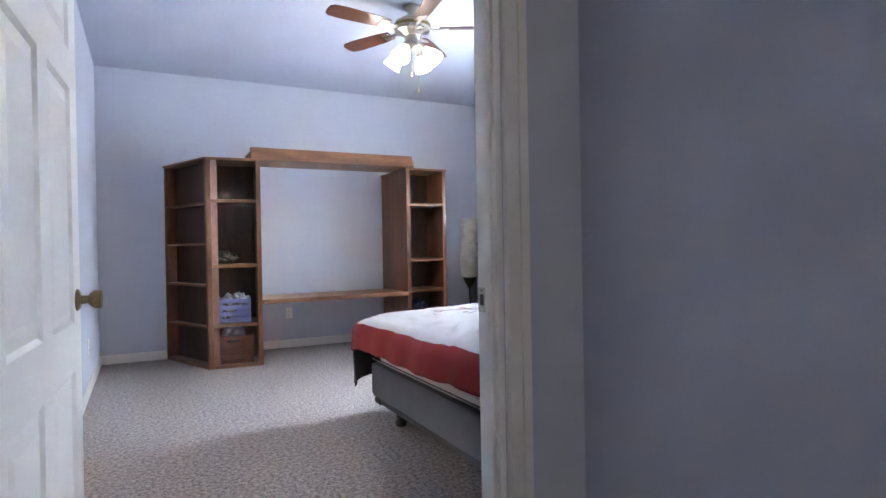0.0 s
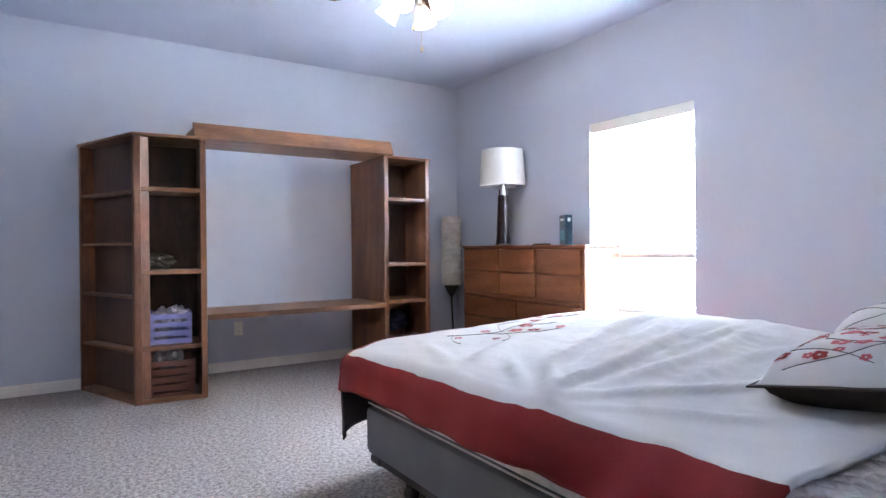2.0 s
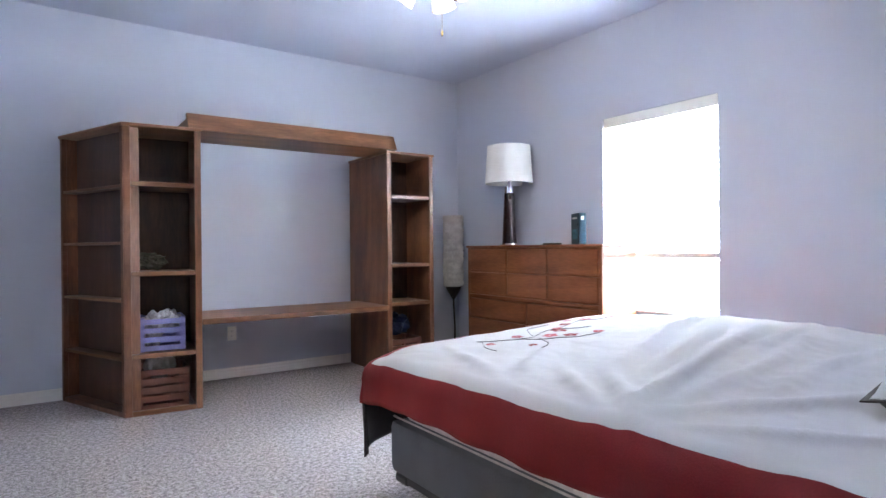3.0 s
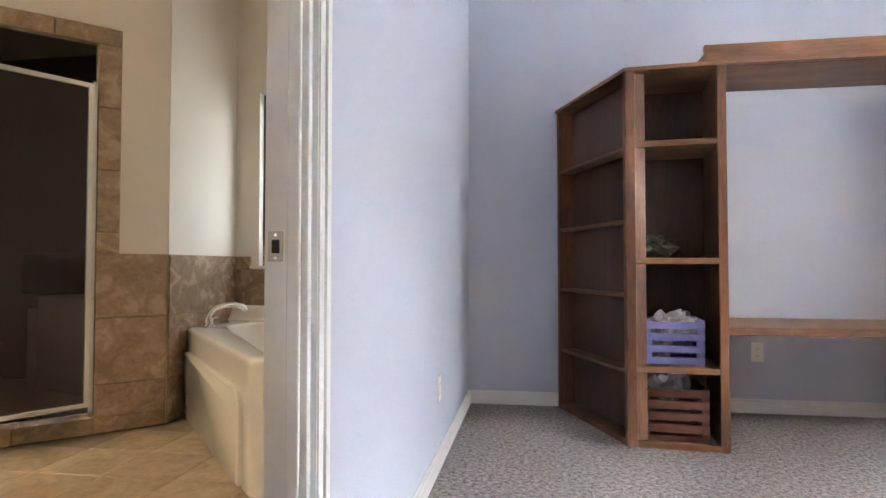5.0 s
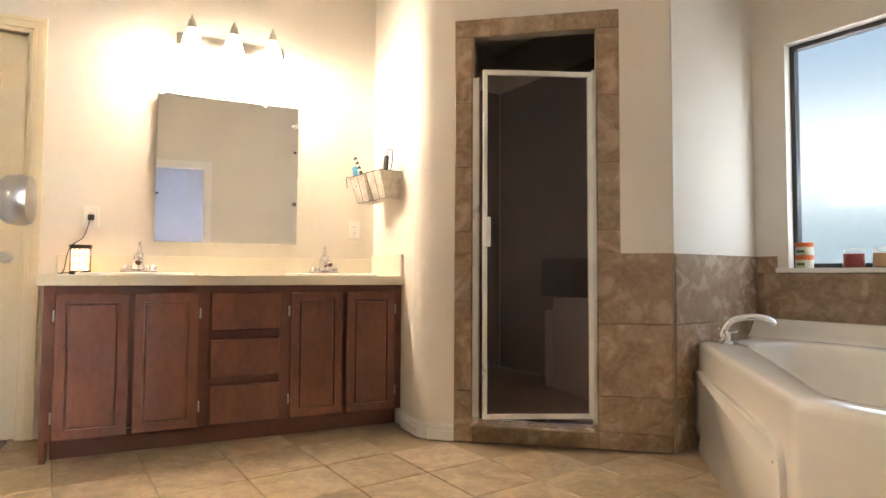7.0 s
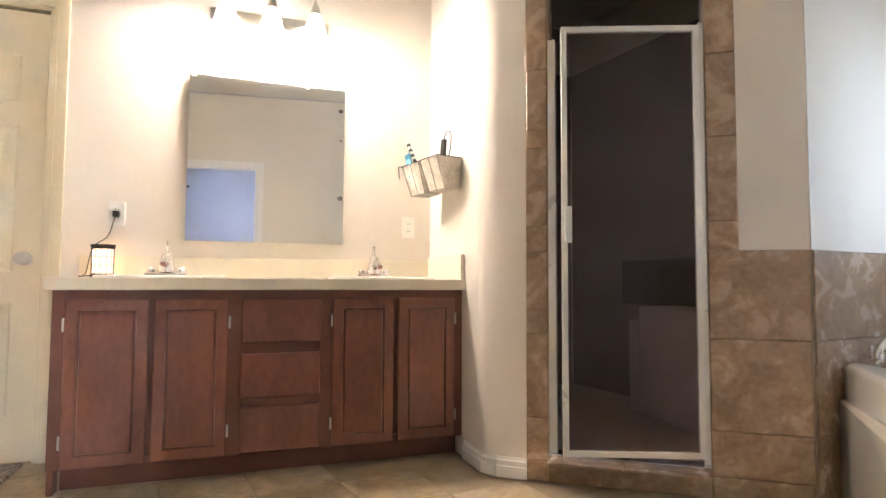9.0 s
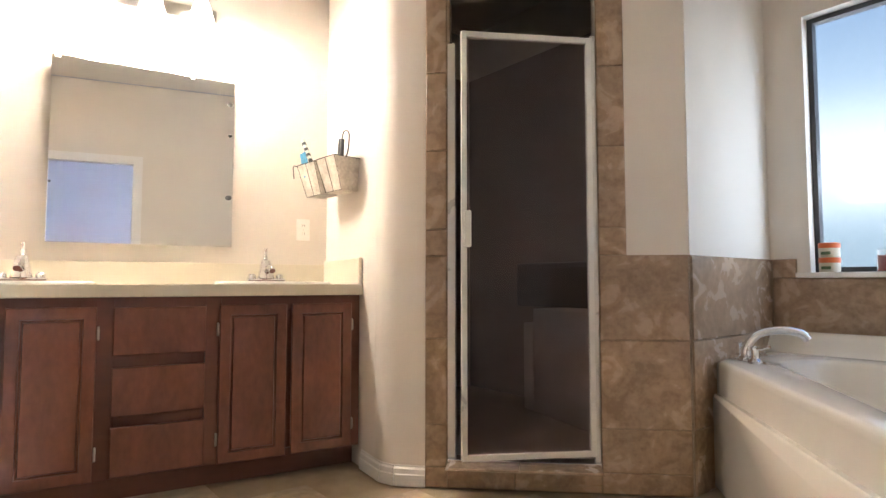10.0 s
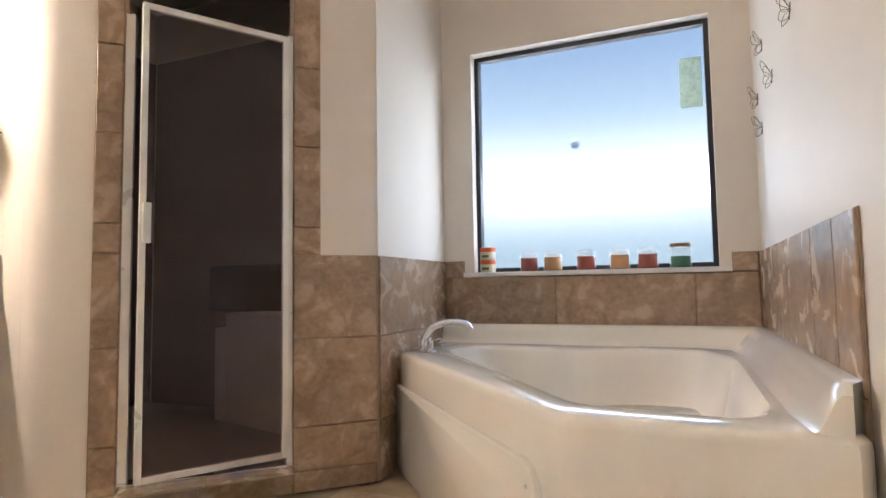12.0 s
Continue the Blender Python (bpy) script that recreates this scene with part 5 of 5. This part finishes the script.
# ---- an assumed hall lamp, added out of view ----
flush = thing("added_hall_lamp", "unseen small white flush lamp added on the hall ceiling", "ceiling lamp", Matrix.Translation((-0.33, -0.55, 2.44)))
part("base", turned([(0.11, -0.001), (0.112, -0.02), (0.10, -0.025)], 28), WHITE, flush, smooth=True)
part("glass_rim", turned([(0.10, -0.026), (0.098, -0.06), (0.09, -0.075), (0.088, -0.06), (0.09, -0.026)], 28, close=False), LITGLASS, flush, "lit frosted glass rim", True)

# ---- shower ----
sh = thing("shower_door", "bronze glass shower door in a white aluminium frame standing ajar", "shower door", SLANT)
D0, D1, DB, DT = S_IN0 + 0.012, S_IN1 - 0.012, 0.152, 1.872
part("jamb", boxes((S_IN0 + 0.0015, 0.0, 0.122, S_IN0 + 0.034, 0.045, DT + 0.015), bevel=0.002), ALU, sh)
part("jamb", boxes((S_IN1 - 0.022, 0.0, 0.122, S_IN1 - 0.0015, 0.045, DT + 0.02), bevel=0.002), ALU, sh)
part("sill", boxes((S_IN0 + 0.0015, -0.022, 0.109, S_IN1 - 0.0015, 0.05, 0.1215), bevel=0.002), CHROME, sh, "chrome sill")
leaf = part("door_leaf", boxes((-0.548, -0.012, DB, -0.526, 0.012, DT), (-0.022, -0.012, DB, 0.0, 0.012, DT), (-0.526, -0.012, DB, -0.022, 0.012, DB + 0.024), (-0.526, -0.012, DT - 0.024, -0.022, 0.012, DT), bevel=0.002), ALU, sh,
            m=Matrix.Translation((S_IN1 - 0.024, -0.014, 0)) @ Matrix.Rotation(radians(14), 4, "Z"))
part("glass_pane", boxes((-0.526, -0.003, DB + 0.024, -0.022, 0.003, DT - 0.024)), SMOKED, leaf, "bronze tinted glass").visible_shadow = False
part("pull_handle", boxes((-0.540, -0.034, 0.99, -0.512, -0.0125, 1.135), bevel=0.004), PLASTIC, leaf, "white pull handle")
STALL = mat("white_fiberglass", (0.56, 0.51, 0.48), 0.35, 0.03, 4, 60, 0.02)
stall = thing("shower_stall", "pale fiberglass shower stall with a corner seat", "shower stall")
part("pan", prism([(-4.88, 6.33), (-3.62, 6.13), (-3.50, 6.17), (-2.76, 6.90), (-2.76, FAR - 0.002), (-4.88, FAR - 0.002)], -0.004, 0.06), STALL, stall)
part("seat", prism([(-3.92, 7.603), (-3.92, 7.30), (-3.0, 7.02), (-2.765, 7.02), (-2.765, 7.603)], 0.061, 0.69, 0.012), STALL, stall)
part("seat_step", prism([(-4.02, 7.603), (-4.02, 7.32), (-3.922, 7.30), (-3.922, 7.603)], 0.061, 0.60, 0.01), STALL, stall)
# dark brown box on the back wall over the seat
part("seat_dark_block", boxes((-4.30, 7.55, 0.691, -2.78, 7.605, 0.985), bevel=0.01), mat("dark_brown_block", (0.10, 0.082, 0.082), 0.4, 0.15, 8, 60, 0.05), stall, "dark brown block above the seat")
# taupe lining added to darken the unlit shower; the shade is its colour
for w in ((-4.86, 7.606, 0.061, -2.765, 7.617, 2.45), (-4.882, 6.36, 0.061, -4.872, 7.604, 2.45), (-2.761, 6.93, 0.061, -2.752, 7.604, 2.45)):
    part("shade_panel", boxes(w), mat("shade_taupe_lining", (0.26, 0.20, 0.195), 0.4, 0.06, 3, 60, 0.02), stall, "taupe panel added for the shower's shade")
part("shower_arm", tube(arc([(-3.3, 7.61, 1.95), (-3.3, 7.5, 1.97), (-3.3, 7.42, 1.9)], 6), 0.01, 10), CHROME, stall)
part("shower_head", turned([(0.012, 0), (0.045, -0.05), (0.045, -0.06)], 20), CHROME, stall, smooth=True, m=Matrix.Translation((-3.3, 7.42, 1.9)))
part("mixer", turned([(0.07, 0), (0.07, 0.006), (0.03, 0.012), (0.025, 0.05)], 24), CHROME, stall, smooth=True, m=Matrix.Translation((-3.3, 7.605, 1.25)) @ Matrix.Rotation(radians(90), 4, "X"))

# ---- tub ----
TUB = [(TX + 0.012, FAR - 0.012), (TX + 0.012, 7.03), (-1.675, 5.935), (-1.13, 5.90), (BX - 0.006, 5.94), (BX - 0.012, FAR - 0.012)]
BASIN = [(-2.38, 7.36), (-2.44, 7.12), (-1.67, 6.08), (-1.29, 6.03), (-1.235, 6.14), (-1.24, 7.12), (-1.36, 7.40), (-1.62, 7.40), (-1.86, 7.26), (-2.08, 7.38)]
tub = thing("corner_bathtub", "glossy ivory acrylic corner bathtub with a slanted front", "bathtub")
RIM, LEDGE = 0.53, 0.625
cxm = -1.80


def inset(points, d):
    """The outline moved inwards by d."""
    out = []
    n = len(points)
    for i in range(n):
        p, a, b = Vector(points[i]), Vector(points[i - 1]), Vector(points[(i + 1) % n])
        e0, e1 = (p - a).normalized(), (b - p).normalized()
        n0, n1 = Vector((-e0.y, e0.x)), Vector((-e1.y, e1.x))
        k = (n0 + n1).normalized()
        out.append(p + k * (d / max(0.3, k.dot(n0))))
    return out


def smooth_loop(points, count, pull):
    """An even loop of points round an outline, drawn in towards a rounded shape."""
    pts = [Vector(p) for p in points]
    n = len(pts)
    per = [(pts[(i + 1) % n] - pts[i]).length for i in range(n)]
    tot, out = sum(per), []
    for k in range(count):
        s = tot * k / count
        i = 0
        while s > per[i]:
            s -= per[i]
            i += 1
        out.append(pts[i].lerp(pts[(i + 1) % n], s / per[i]))
    for _ in range(pull):
        out = [(out[k - 1] + out[k] * 2 + out[(k + 1) % count]) / 4 for k in range(count)]
    return out


N = 140
bm = bmesh.new()
levels = []
for d, z, pull in ((0.0, 0.0, 0), (0.0, RIM - 0.03, 0), (0.003, RIM - 0.014, 0), (0.009, RIM - 0.005, 1), (0.022, RIM, 1)):
    levels.append([(p, z) for p in smooth_loop(inset(TUB, d), N, pull)])
mid_ = Vector((-1.78, 6.85))
for k, z in ((1.03, RIM), (1.0, RIM - 0.004), (0.978, RIM - 0.02), (0.93, RIM - 0.12), (0.87, 0.27), (0.80, 0.17), (0.66, 0.13)):
    levels.append([(mid_ + (p - mid_) * k, z) for p in smooth_loop(BASIN, N, 5)])
rings = [[bm.verts.new((p.x, p.y, z)) for p, z in lev] for lev in levels]
for lo, hi in zip(rings, rings[1:]):
    for k in range(N):
        bm.faces.new((lo[k], lo[(k + 1) % N], hi[(k + 1) % N], hi[k]))
bm.faces.new(rings[-1])
shell = part("shell", bm, ACRYLIC, tub, "", True)
# raised ledge along the two walls
BACK, SIDE = FAR - 0.003, BX - 0.004
runs = [((TX + 0.004, BACK), (TX + 0.004, FAR - 0.12)), ((-2.1, BACK), (-2.1, FAR - 0.12)), ((-1.85, BACK), (-1.85, FAR - 0.13)), ((-1.6, BACK), (-1.6, FAR - 0.12)), ((-1.35, BACK), (-1.37, FAR - 0.13)),
        ((SIDE, BACK), (-1.25, FAR - 0.20)), ((SIDE, 7.2), (-1.222, 7.2)), ((SIDE, 6.6), (-1.222, 6.6)), ((SIDE, 6.0), (-1.215, 6.1)), ((-1.125, 5.94), (-1.20, 5.955)), ((-1.13, 5.915), (-1.195, 5.925))]
bm, sections = bmesh.new(), []
for k, (w, f) in enumerate(runs):
    tall = (LEDGE - RIM) * (1 if k < len(runs) - 2 else (0.98, 0.8)[k - len(runs) + 2])
    section = [bm.verts.new((*w, RIM - 0.02))]
    for q in (0.0, 0.12, 0.25, 0.4, 0.55, 0.7, 0.85, 1.0):
        p = Vector(w).lerp(Vector(f), q)
        rise = 1 if q < 0.2 else 0.5 + 0.5 * math.cos((q - 0.2) / 0.8 * math.pi)
        section.append(bm.verts.new((p.x, p.y, RIM - 0.002 + tall * rise)))
    section.append(bm.verts.new((*f, RIM - 0.02)))
    sections.append(section)
for a, b in zip(sections, sections[1:]):
    for k in range(len(a) - 1):
        bm.faces.new((a[k], a[k + 1], b[k + 1], b[k]))
bm.faces.new(sections[-1])
bm.faces.new(sections[0][::-1])
part("wall_ledge", bm, ACRYLIC, tub, "", True)
bm = bmesh.new()
seat = smooth_loop([(-1.75, 7.46), (-2.35, 7.40), (-2.25, 7.05), (-1.75, 6.80), (-1.36, 6.9), (-1.34, 7.4)], 60, 6)
lo = [bm.verts.new((p.x * 1.05 - cxm * 0.05, p.y * 1.05 - 7.15 * 0.05, 0.14)) for p in seat]
hi = [bm.verts.new((p.x, p.y, 0.27)) for p in seat]
top = [bm.verts.new((p.x * 0.9 + cxm * 0.1, p.y * 0.9 + 7.15 * 0.1, 0.295)) for p in seat]
for a, b in ((lo, hi), (hi, top)):
    for k in range(60):
        bm.faces.new((a[k], a[(k + 1) % 60], b[(k + 1) % 60], b[k]))
bm.faces.new(top)
part("moulded_seat", bm, ACRYLIC, tub, "", True)
# the access panel on the slanted front
fl, fm = Vector((TX + 0.012, 7.03)), Vector((-1.675, 5.935))
run = (fm - fl).normalized()
ang = math.atan2(run.y, run.x)
FM = Matrix.Translation((fl.x, fl.y, 0)) @ Matrix.Rotation(ang, 4, "Z")
L = (fm - fl).length
bm = bmesh.new()
pts = [(0.02, 0.01), (L - 0.105, 0.01), (L - 0.095, 0.02), (L - 0.095, 0.30), (L - 0.105, 0.345), (L - 0.13, 0.378), (L - 0.17, 0.392), (0.10, 0.392), (0.035, 0.392), (0.02, 0.385)]
a = [bm.verts.new((x, 0.004, z)) for x, z in pts]
b = [bm.verts.new((x, -0.018, z)) for x, z in pts]
mid = Vector((L / 2, 0, 0.2))
c = [bm.verts.new((x + (0.01 if x < L / 2 else -0.01), -0.024, z + (0.01 if z < 0.2 else -0.01))) for x, z in pts]
for p, q in ((a, b), (b, c)):
    for k in range(len(pts)):
        bm.faces.new((p[k], p[(k + 1) % len(pts)], q[(k + 1) % len(pts)], q[k]))
bm.faces.new(c)
panel = part("access_panel", bm, ACRYLIC, tub, "", True, FM)
for x, z in ((L - 0.135, 0.335), (0.27, 0.36)):
    part("screw", turned([(0.006, 0), (0.005, 0.002)], 12), NICKEL, panel, m=Matrix.Translation((x, -0.024, z)) @ Matrix.Rotation(radians(90), 4, "X"))
tap = thing("tub_faucet", "chrome arched roman tub faucet with lever handles on the rim", "faucet", Matrix.Translation((-2.53, 7.07, RIM + 0.002)) @ Matrix.Rotation(radians(20), 4, "Z"))
part("spout", tube(arc([(0, 0, 0.0), (0.0, 0, 0.05), (0.04, 0.01, 0.105), (0.12, 0.03, 0.125), (0.19, 0.045, 0.115), (0.215, 0.05, 0.09)], 8), [0.02] * 8 + [0.018] * 8 + [0.016] * 8 + [0.017] * 8 + [0.018] * 9, 14), CHROME, tap, smooth=True)
part("spout_base", turned([(0.03, 0), (0.03, 0.012), (0.02, 0.02)], 20), CHROME, tap, smooth=True)
for dx, dy in ((-0.03, 0.10), (0.035, -0.085)):
    h = part("handle", turned([(0.026, 0), (0.026, 0.01), (0.014, 0.02), (0.014, 0.05), (0.018, 0.06), (0.006, 0.068)], 20), CHROME, tap, smooth=True, m=Matrix.Translation((dx, dy, 0)))
    part("lever", tube([(0, 0, 0.055), (0.03, -0.03, 0.062), (0.055, -0.045, 0.07)], [0.008, 0.007, 0.006], 10), CHROME, h, smooth=True)

# ---- jars on the sill ----
RED_WAX, PEACH_WAX, GREEN_WAX = (0.46, 0.075, 0.06), (0.80, 0.44, 0.20), (0.03, 0.24, 0.15)
JARS = ((-2.172, RED_WAX, 0), (-2.045, PEACH_WAX, 0), (-1.876, RED_WAX, 0), (-1.711, PEACH_WAX, 0), (-1.579, RED_WAX, 0), (-1.431, GREEN_WAX, 1))
LIDGLASS = glass("jar_glass", (0.95, 0.95, 0.94), 0.0)
LID = mat("copper_brown_lid", (0.28, 0.16, 0.09), 0.35, 0.1, 10, 80, 0.0, metal=0.5)
for x, colour, kind in JARS:
    tone = "dark green" if kind else ("peach" if colour[0] > 0.5 else "dark red")
    jar = thing("jar_candle", tone + " wax candle in a glass jar on the window sill", "candle", Matrix.Translation((x, FAR + 0.012, GZ0 + 0.0125)) @ Matrix.Diagonal((1.06, 1.06, 1.18, 1)), "jar candles on the sill")
    part("wax", turned([(0.041, 0.004), (0.043, 0.01), (0.043, 0.058 if not kind else 0.045), (0.03, 0.057 if not kind else 0.044)], 24), mat(tone.replace(" ", "_") + "_wax", colour, 0.5, 0.08, 12, 60, 0.05), jar, tone + " wax", True)
    g = part("glass_jar", turned([(0.045, 0.0), (0.0465, 0.006), (0.0465, 0.078), (0.044, 0.082), (0.0425, 0.08), (0.0445, 0.076), (0.0445, 0.006), (0.02, 0.0035)], 28), LIDGLASS, jar, "clear glass", True)
    g.visible_shadow = False
    if kind:
        part("lid", turned([(0.044, 0.083), (0.045, 0.09), (0.044, 0.097), (0.02, 0.098)], 24), LID, jar, "copper lid", True)
ORANGE = mat("orange_label", (0.62, 0.13, 0.03), 0.45, 0.05, 12, 80, 0.0)
CREAMLBL = mat("cream_label", (0.62, 0.58, 0.45), 0.5, 0.05, 12, 80, 0.0)
for k in range(2):
    tin = thing("travel_tin", "small orange lidded tin stacked on the window sill", "tin", Matrix.Translation((-2.40, FAR + 0.012, GZ0 + 0.0125 + 0.067 * k)), "stacked tins on the sill")
    part("can", turned([(0.040, 0), (0.042, 0.003), (0.042, 0.040), (0.041, 0.042)], 24), CREAMLBL, tin, smooth=True)
    part("lid", turned([(0.0435, 0.0425), (0.0435, 0.064), (0.041, 0.066)], 24), ORANGE, tin, "orange lid", True)
    part("label_bar", boxes((-0.02, -0.0438, 0.012, 0.018, -0.0405, 0.026)), mat("dark_green_print", (0.08, 0.14, 0.06), 0.5, 0.1, 10, 60, 0), tin)
STICKER = mat("green_gel_sticker", (0.80, 0.88, 0.74), 0.5, second=(0.50, 0.62, 0.42), scale=60, grain=200, bump=0.4)
STICKER.node_tree.nodes["Principled BSDF"].inputs["Transmission Weight"].default_value = 0.75
solid("window_sticker", boxes((-1.402, 7.676, 1.68, -1.30, 7.6785, 1.93), bevel=0.001), STICKER, "mottled pale green sticker on the frosted window", "sticker")
solid("suction_cup", turned([(0.024, 0), (0.02, 0.004), (0.008, 0.008), (0.007, 0.016), (0.011, 0.02)], 20), glass("clear_rubber", (0.5, 0.55, 0.58), 0.2), "clear suction cup stuck on the frosted window", "suction cup", True, Matrix.Translation((-1.925, 7.700, 1.565)) @ Matrix.Rotation(radians(90), 4, "X"))


WIRE = mat("dull_bronze_wire", (0.20, 0.165, 0.12), 0.5, 0.1, 10, 80, 0.05, metal=0.6)


def butterfly(m):
    root = thing("wire_butterfly", "small bent wire butterfly fixed on the wall", "wall ornament", m, "wire butterflies")
    for s in (-1, 1):
        part("wing", tube(arc([(0, 0, 0), (0.03 * s, -0.035, 0.055), (0.06 * s, -0.05, 0.06), (0.055 * s, -0.04, 0.015), (0, 0, 0)], 8), 0.0014, 6), WIRE, root)
        part("hind_wing", tube(arc([(0, 0, 0), (0.04 * s, -0.03, -0.01), (0.04 * s, -0.035, -0.05), (0.01 * s, -0.01, -0.04), (0, 0, 0)], 8), 0.0014, 6), WIRE, root)
    part("body", tube([(0, -0.003, -0.04), (0, -0.004, 0.03)], 0.0026, 8), WIRE, root, smooth=True)
    return root


for y, z, r in ((6.55, 1.615, 40), (7.20, 1.765, 8), (6.97, 1.56, 35), (7.42, 1.61, 30), (7.32, 1.46, 15)):
    butterfly(Matrix.Translation((BX - 0.004, y, z)) @ Matrix.Rotation(radians(-90), 4, "Z") @ Matrix.Rotation(radians(r), 4, "Y") @ Matrix.Scale(0.72, 4))
solid("floor_mat", boxes((VX + 0.012, 3.42, -0.005, VX + 0.30, 4.09, 0.012), bevel=0.004), CARPET, "brown looped mat on the tiles before the door", "mat", m=RV)

# ---- tiles ----
TILE_CACHE = {}


def tile(parent, w, h, material, place, name="tile", t=0.007):
    """One bevelled tile; its face looks along -y, its lower left corner at the origin."""
    key = (round(w, 3), round(h, 3), material.name)
    if key not in TILE_CACHE:
        bm = bmesh.new()
        e = 0.003
        back = [bm.verts.new(p) for p in ((0, 0, 0), (w, 0, 0), (w, 0, h), (0, 0, h))]
        side = [bm.verts.new(p) for p in ((0, -t + e, 0), (w, -t + e, 0), (w, -t + e, h), (0, -t + e, h))]
        face = [bm.verts.new(p) for p in ((e, -t, e), (w - e, -t, e), (w - e, -t, h - e), (e, -t, h - e))]
        for a, b in ((back, side), (side, face)):
            for k in range(4):
                bm.faces.new((a[k], a[(k + 1) % 4], b[(k + 1) % 4], b[k]))
        bm.faces.new(face)
        TILE_CACHE[key] = mesh(name, bm, material)
    ob = new(name, TILE_CACHE[key])
    ob.parent, ob.matrix_basis = parent, place
    return ob


def tiled(name, label, m, cells, backing, material=None):
    """A tiled face: a grout bed with single tiles on it, all in the plane y = 0 of m."""
    material = material or TILE
    bm = bmesh.new()
    for x0, z0, x1, z1 in backing:
        box(bm, x0, -0.003, z0, x1, 0.0, z1)
    root = structure(name, bm, GROUT, label, m=m, category="wall tile")
    g = 0.0022
    for x0, z0, x1, z1 in cells:
        tile(root, x1 - x0 - 2 * g, z1 - z0 - 2 * g, material, Matrix.Translation((x0 + g, -0.0031, z0 + g)))
    return root


ROWS = (0.0, 0.085, 0.26, 0.615, 0.962)
UP = (0.962, 1.075, 1.415, 1.755, 2.10)
cells = []
for z0, z1 in zip(ROWS[1:], ROWS[2:]):
    cells.append((S_OUT0, z0, S_IN0, z1))
    cells.append((S_IN1, z0, S_END - 0.004, z1))
for z0, z1 in zip(UP, UP[1:]):
    cells += [(S_OUT0, z0, S_IN0, z1), (S_IN1, z0, S_OUT1, z1)]
cells += [(a, 0.0, b, c) for a, b, c in ((S_OUT0, S_IN0, 0.085), (S_IN0, 0.48, 0.105), (0.48, S_IN1, 0.105), (S_IN1, S_END - 0.004, 0.085))]
cells += [(a, 2.10, b, 2.195) for a, b in ((S_OUT0, 0.30), (0.30, 0.63), (0.63, S_OUT1))]
tiled("shower_tile", "brown mottled ceramic tile surround of the shower door", SLANT @ Matrix.Translation((0, -0.001, 0)), cells,
      [(S_OUT0, 0.085, S_IN0, 2.10), (S_IN1, 0.085, S_OUT1, 2.10), (S_OUT1, 0.085, S_END, 0.962), (S_OUT0, 0, S_END, 0.085), (S_IN0, 0.085, S_IN1, 0.105), (S_OUT0, 2.10, S_OUT1, 2.195)])
# reveals inside the shower opening
tiled("shower_reveal_tile", "brown tile lining the shower opening", SLANT @ Matrix.Translation((S_IN0, 0, 0)) @ Matrix.Rotation(radians(90), 4, "Z"), [(0.004, a, 0.099, b) for a, b in ((0.108, 0.615), (0.615, 1.075), (1.075, 1.755), (1.755, 2.10))], [(0.002, 0.106, 0.1, 2.11)])
tiled("shower_curb_tile", "brown tile on the shower curb", SLANT @ Matrix.Translation((0, 0, 0.0985)) @ Matrix.Rotation(radians(-90), 4, "X"), [(a, -0.1, b, -0.003) for a, b in ((S_IN0 + 0.01, 0.5), (0.5, S_IN1 - 0.002))], [(S_IN0, -0.1, S_IN1, 0)])
tiled("tub_wall_tile", "brown mottled tile wainscot beside the tub", Matrix.Translation((TX + 0.001, 0, 0)) @ Matrix.Rotation(radians(90), 4, "Z"),
      [(a, z0, b, z1) for a, b in ((6.856, FAR - 0.011),) for z0, z1 in zip(ROWS[:1] + ROWS[2:], ROWS[2:])], [(6.852, 0, FAR - 0.002, 0.962)])
xs = [TX + 0.012, -2.03, -1.37, BX - 0.012]
cells = [(a, 0.60, b, GZ0 - 0.013) for a, b in zip(xs, xs[1:])] + [(TX + 0.012, GZ0 - 0.013, GX0 - 0.056, 0.962), (GX1 + 0.051, GZ0 - 0.013, BX - 0.012, 0.962)]
tiled("window_wall_tile", "brown mottled tile under the bathroom window", Matrix.Translation((0, FAR - 0.001, 0)), cells, [(TX, 0.60, BX, GZ0 - 0.013), (TX, GZ0 - 0.013, GX0 - 0.056, 0.962), (GX1 + 0.051, GZ0 - 0.013, BX, 0.962)])
W = Matrix.Translation((BX - 0.001, FAR - 0.011, 0)) @ Matrix.Rotation(radians(-90), 4, "Z")
edge = [0, 0.59, 1.18, 1.44, 1.635]
tiled("partition_tile", "brown mottled tile wainscot along the tub", W, [(a, 0.59, b, 0.962) for a, b in zip(edge, edge[1:])] + [(1.35, 0.0, 1.635, 0.27), (1.35, 0.27, 1.635, 0.59)], [(0, 0.59, 1.637, 0.962), (1.35, 0, 1.637, 0.59)])
floor_b = bpy.data.objects["floor_bathroom"]
step = 0.335
for i in range(13):
    for j in range(14):
        x, y = -1.07 - (i + 1) * step, 3.03 + j * step + 0.0
        cx, cy = x + step / 2, y + step / 2
        if cx < -5.0 or y < 3.2 or cy > 7.5 or cy - cx > 9.62 or (cy > 6.15 and cx < -3.6):
            continue
        tile(floor_b, step - 0.005, step - 0.005, FTILE, Matrix.Translation((x + 0.0025, y + 0.0025, -0.0058)) @ Matrix.Rotation(radians(-90), 4, "X") @ Matrix.Scale(-1, 4, (0, 0, 1)), "floor_tile", 0.0055)
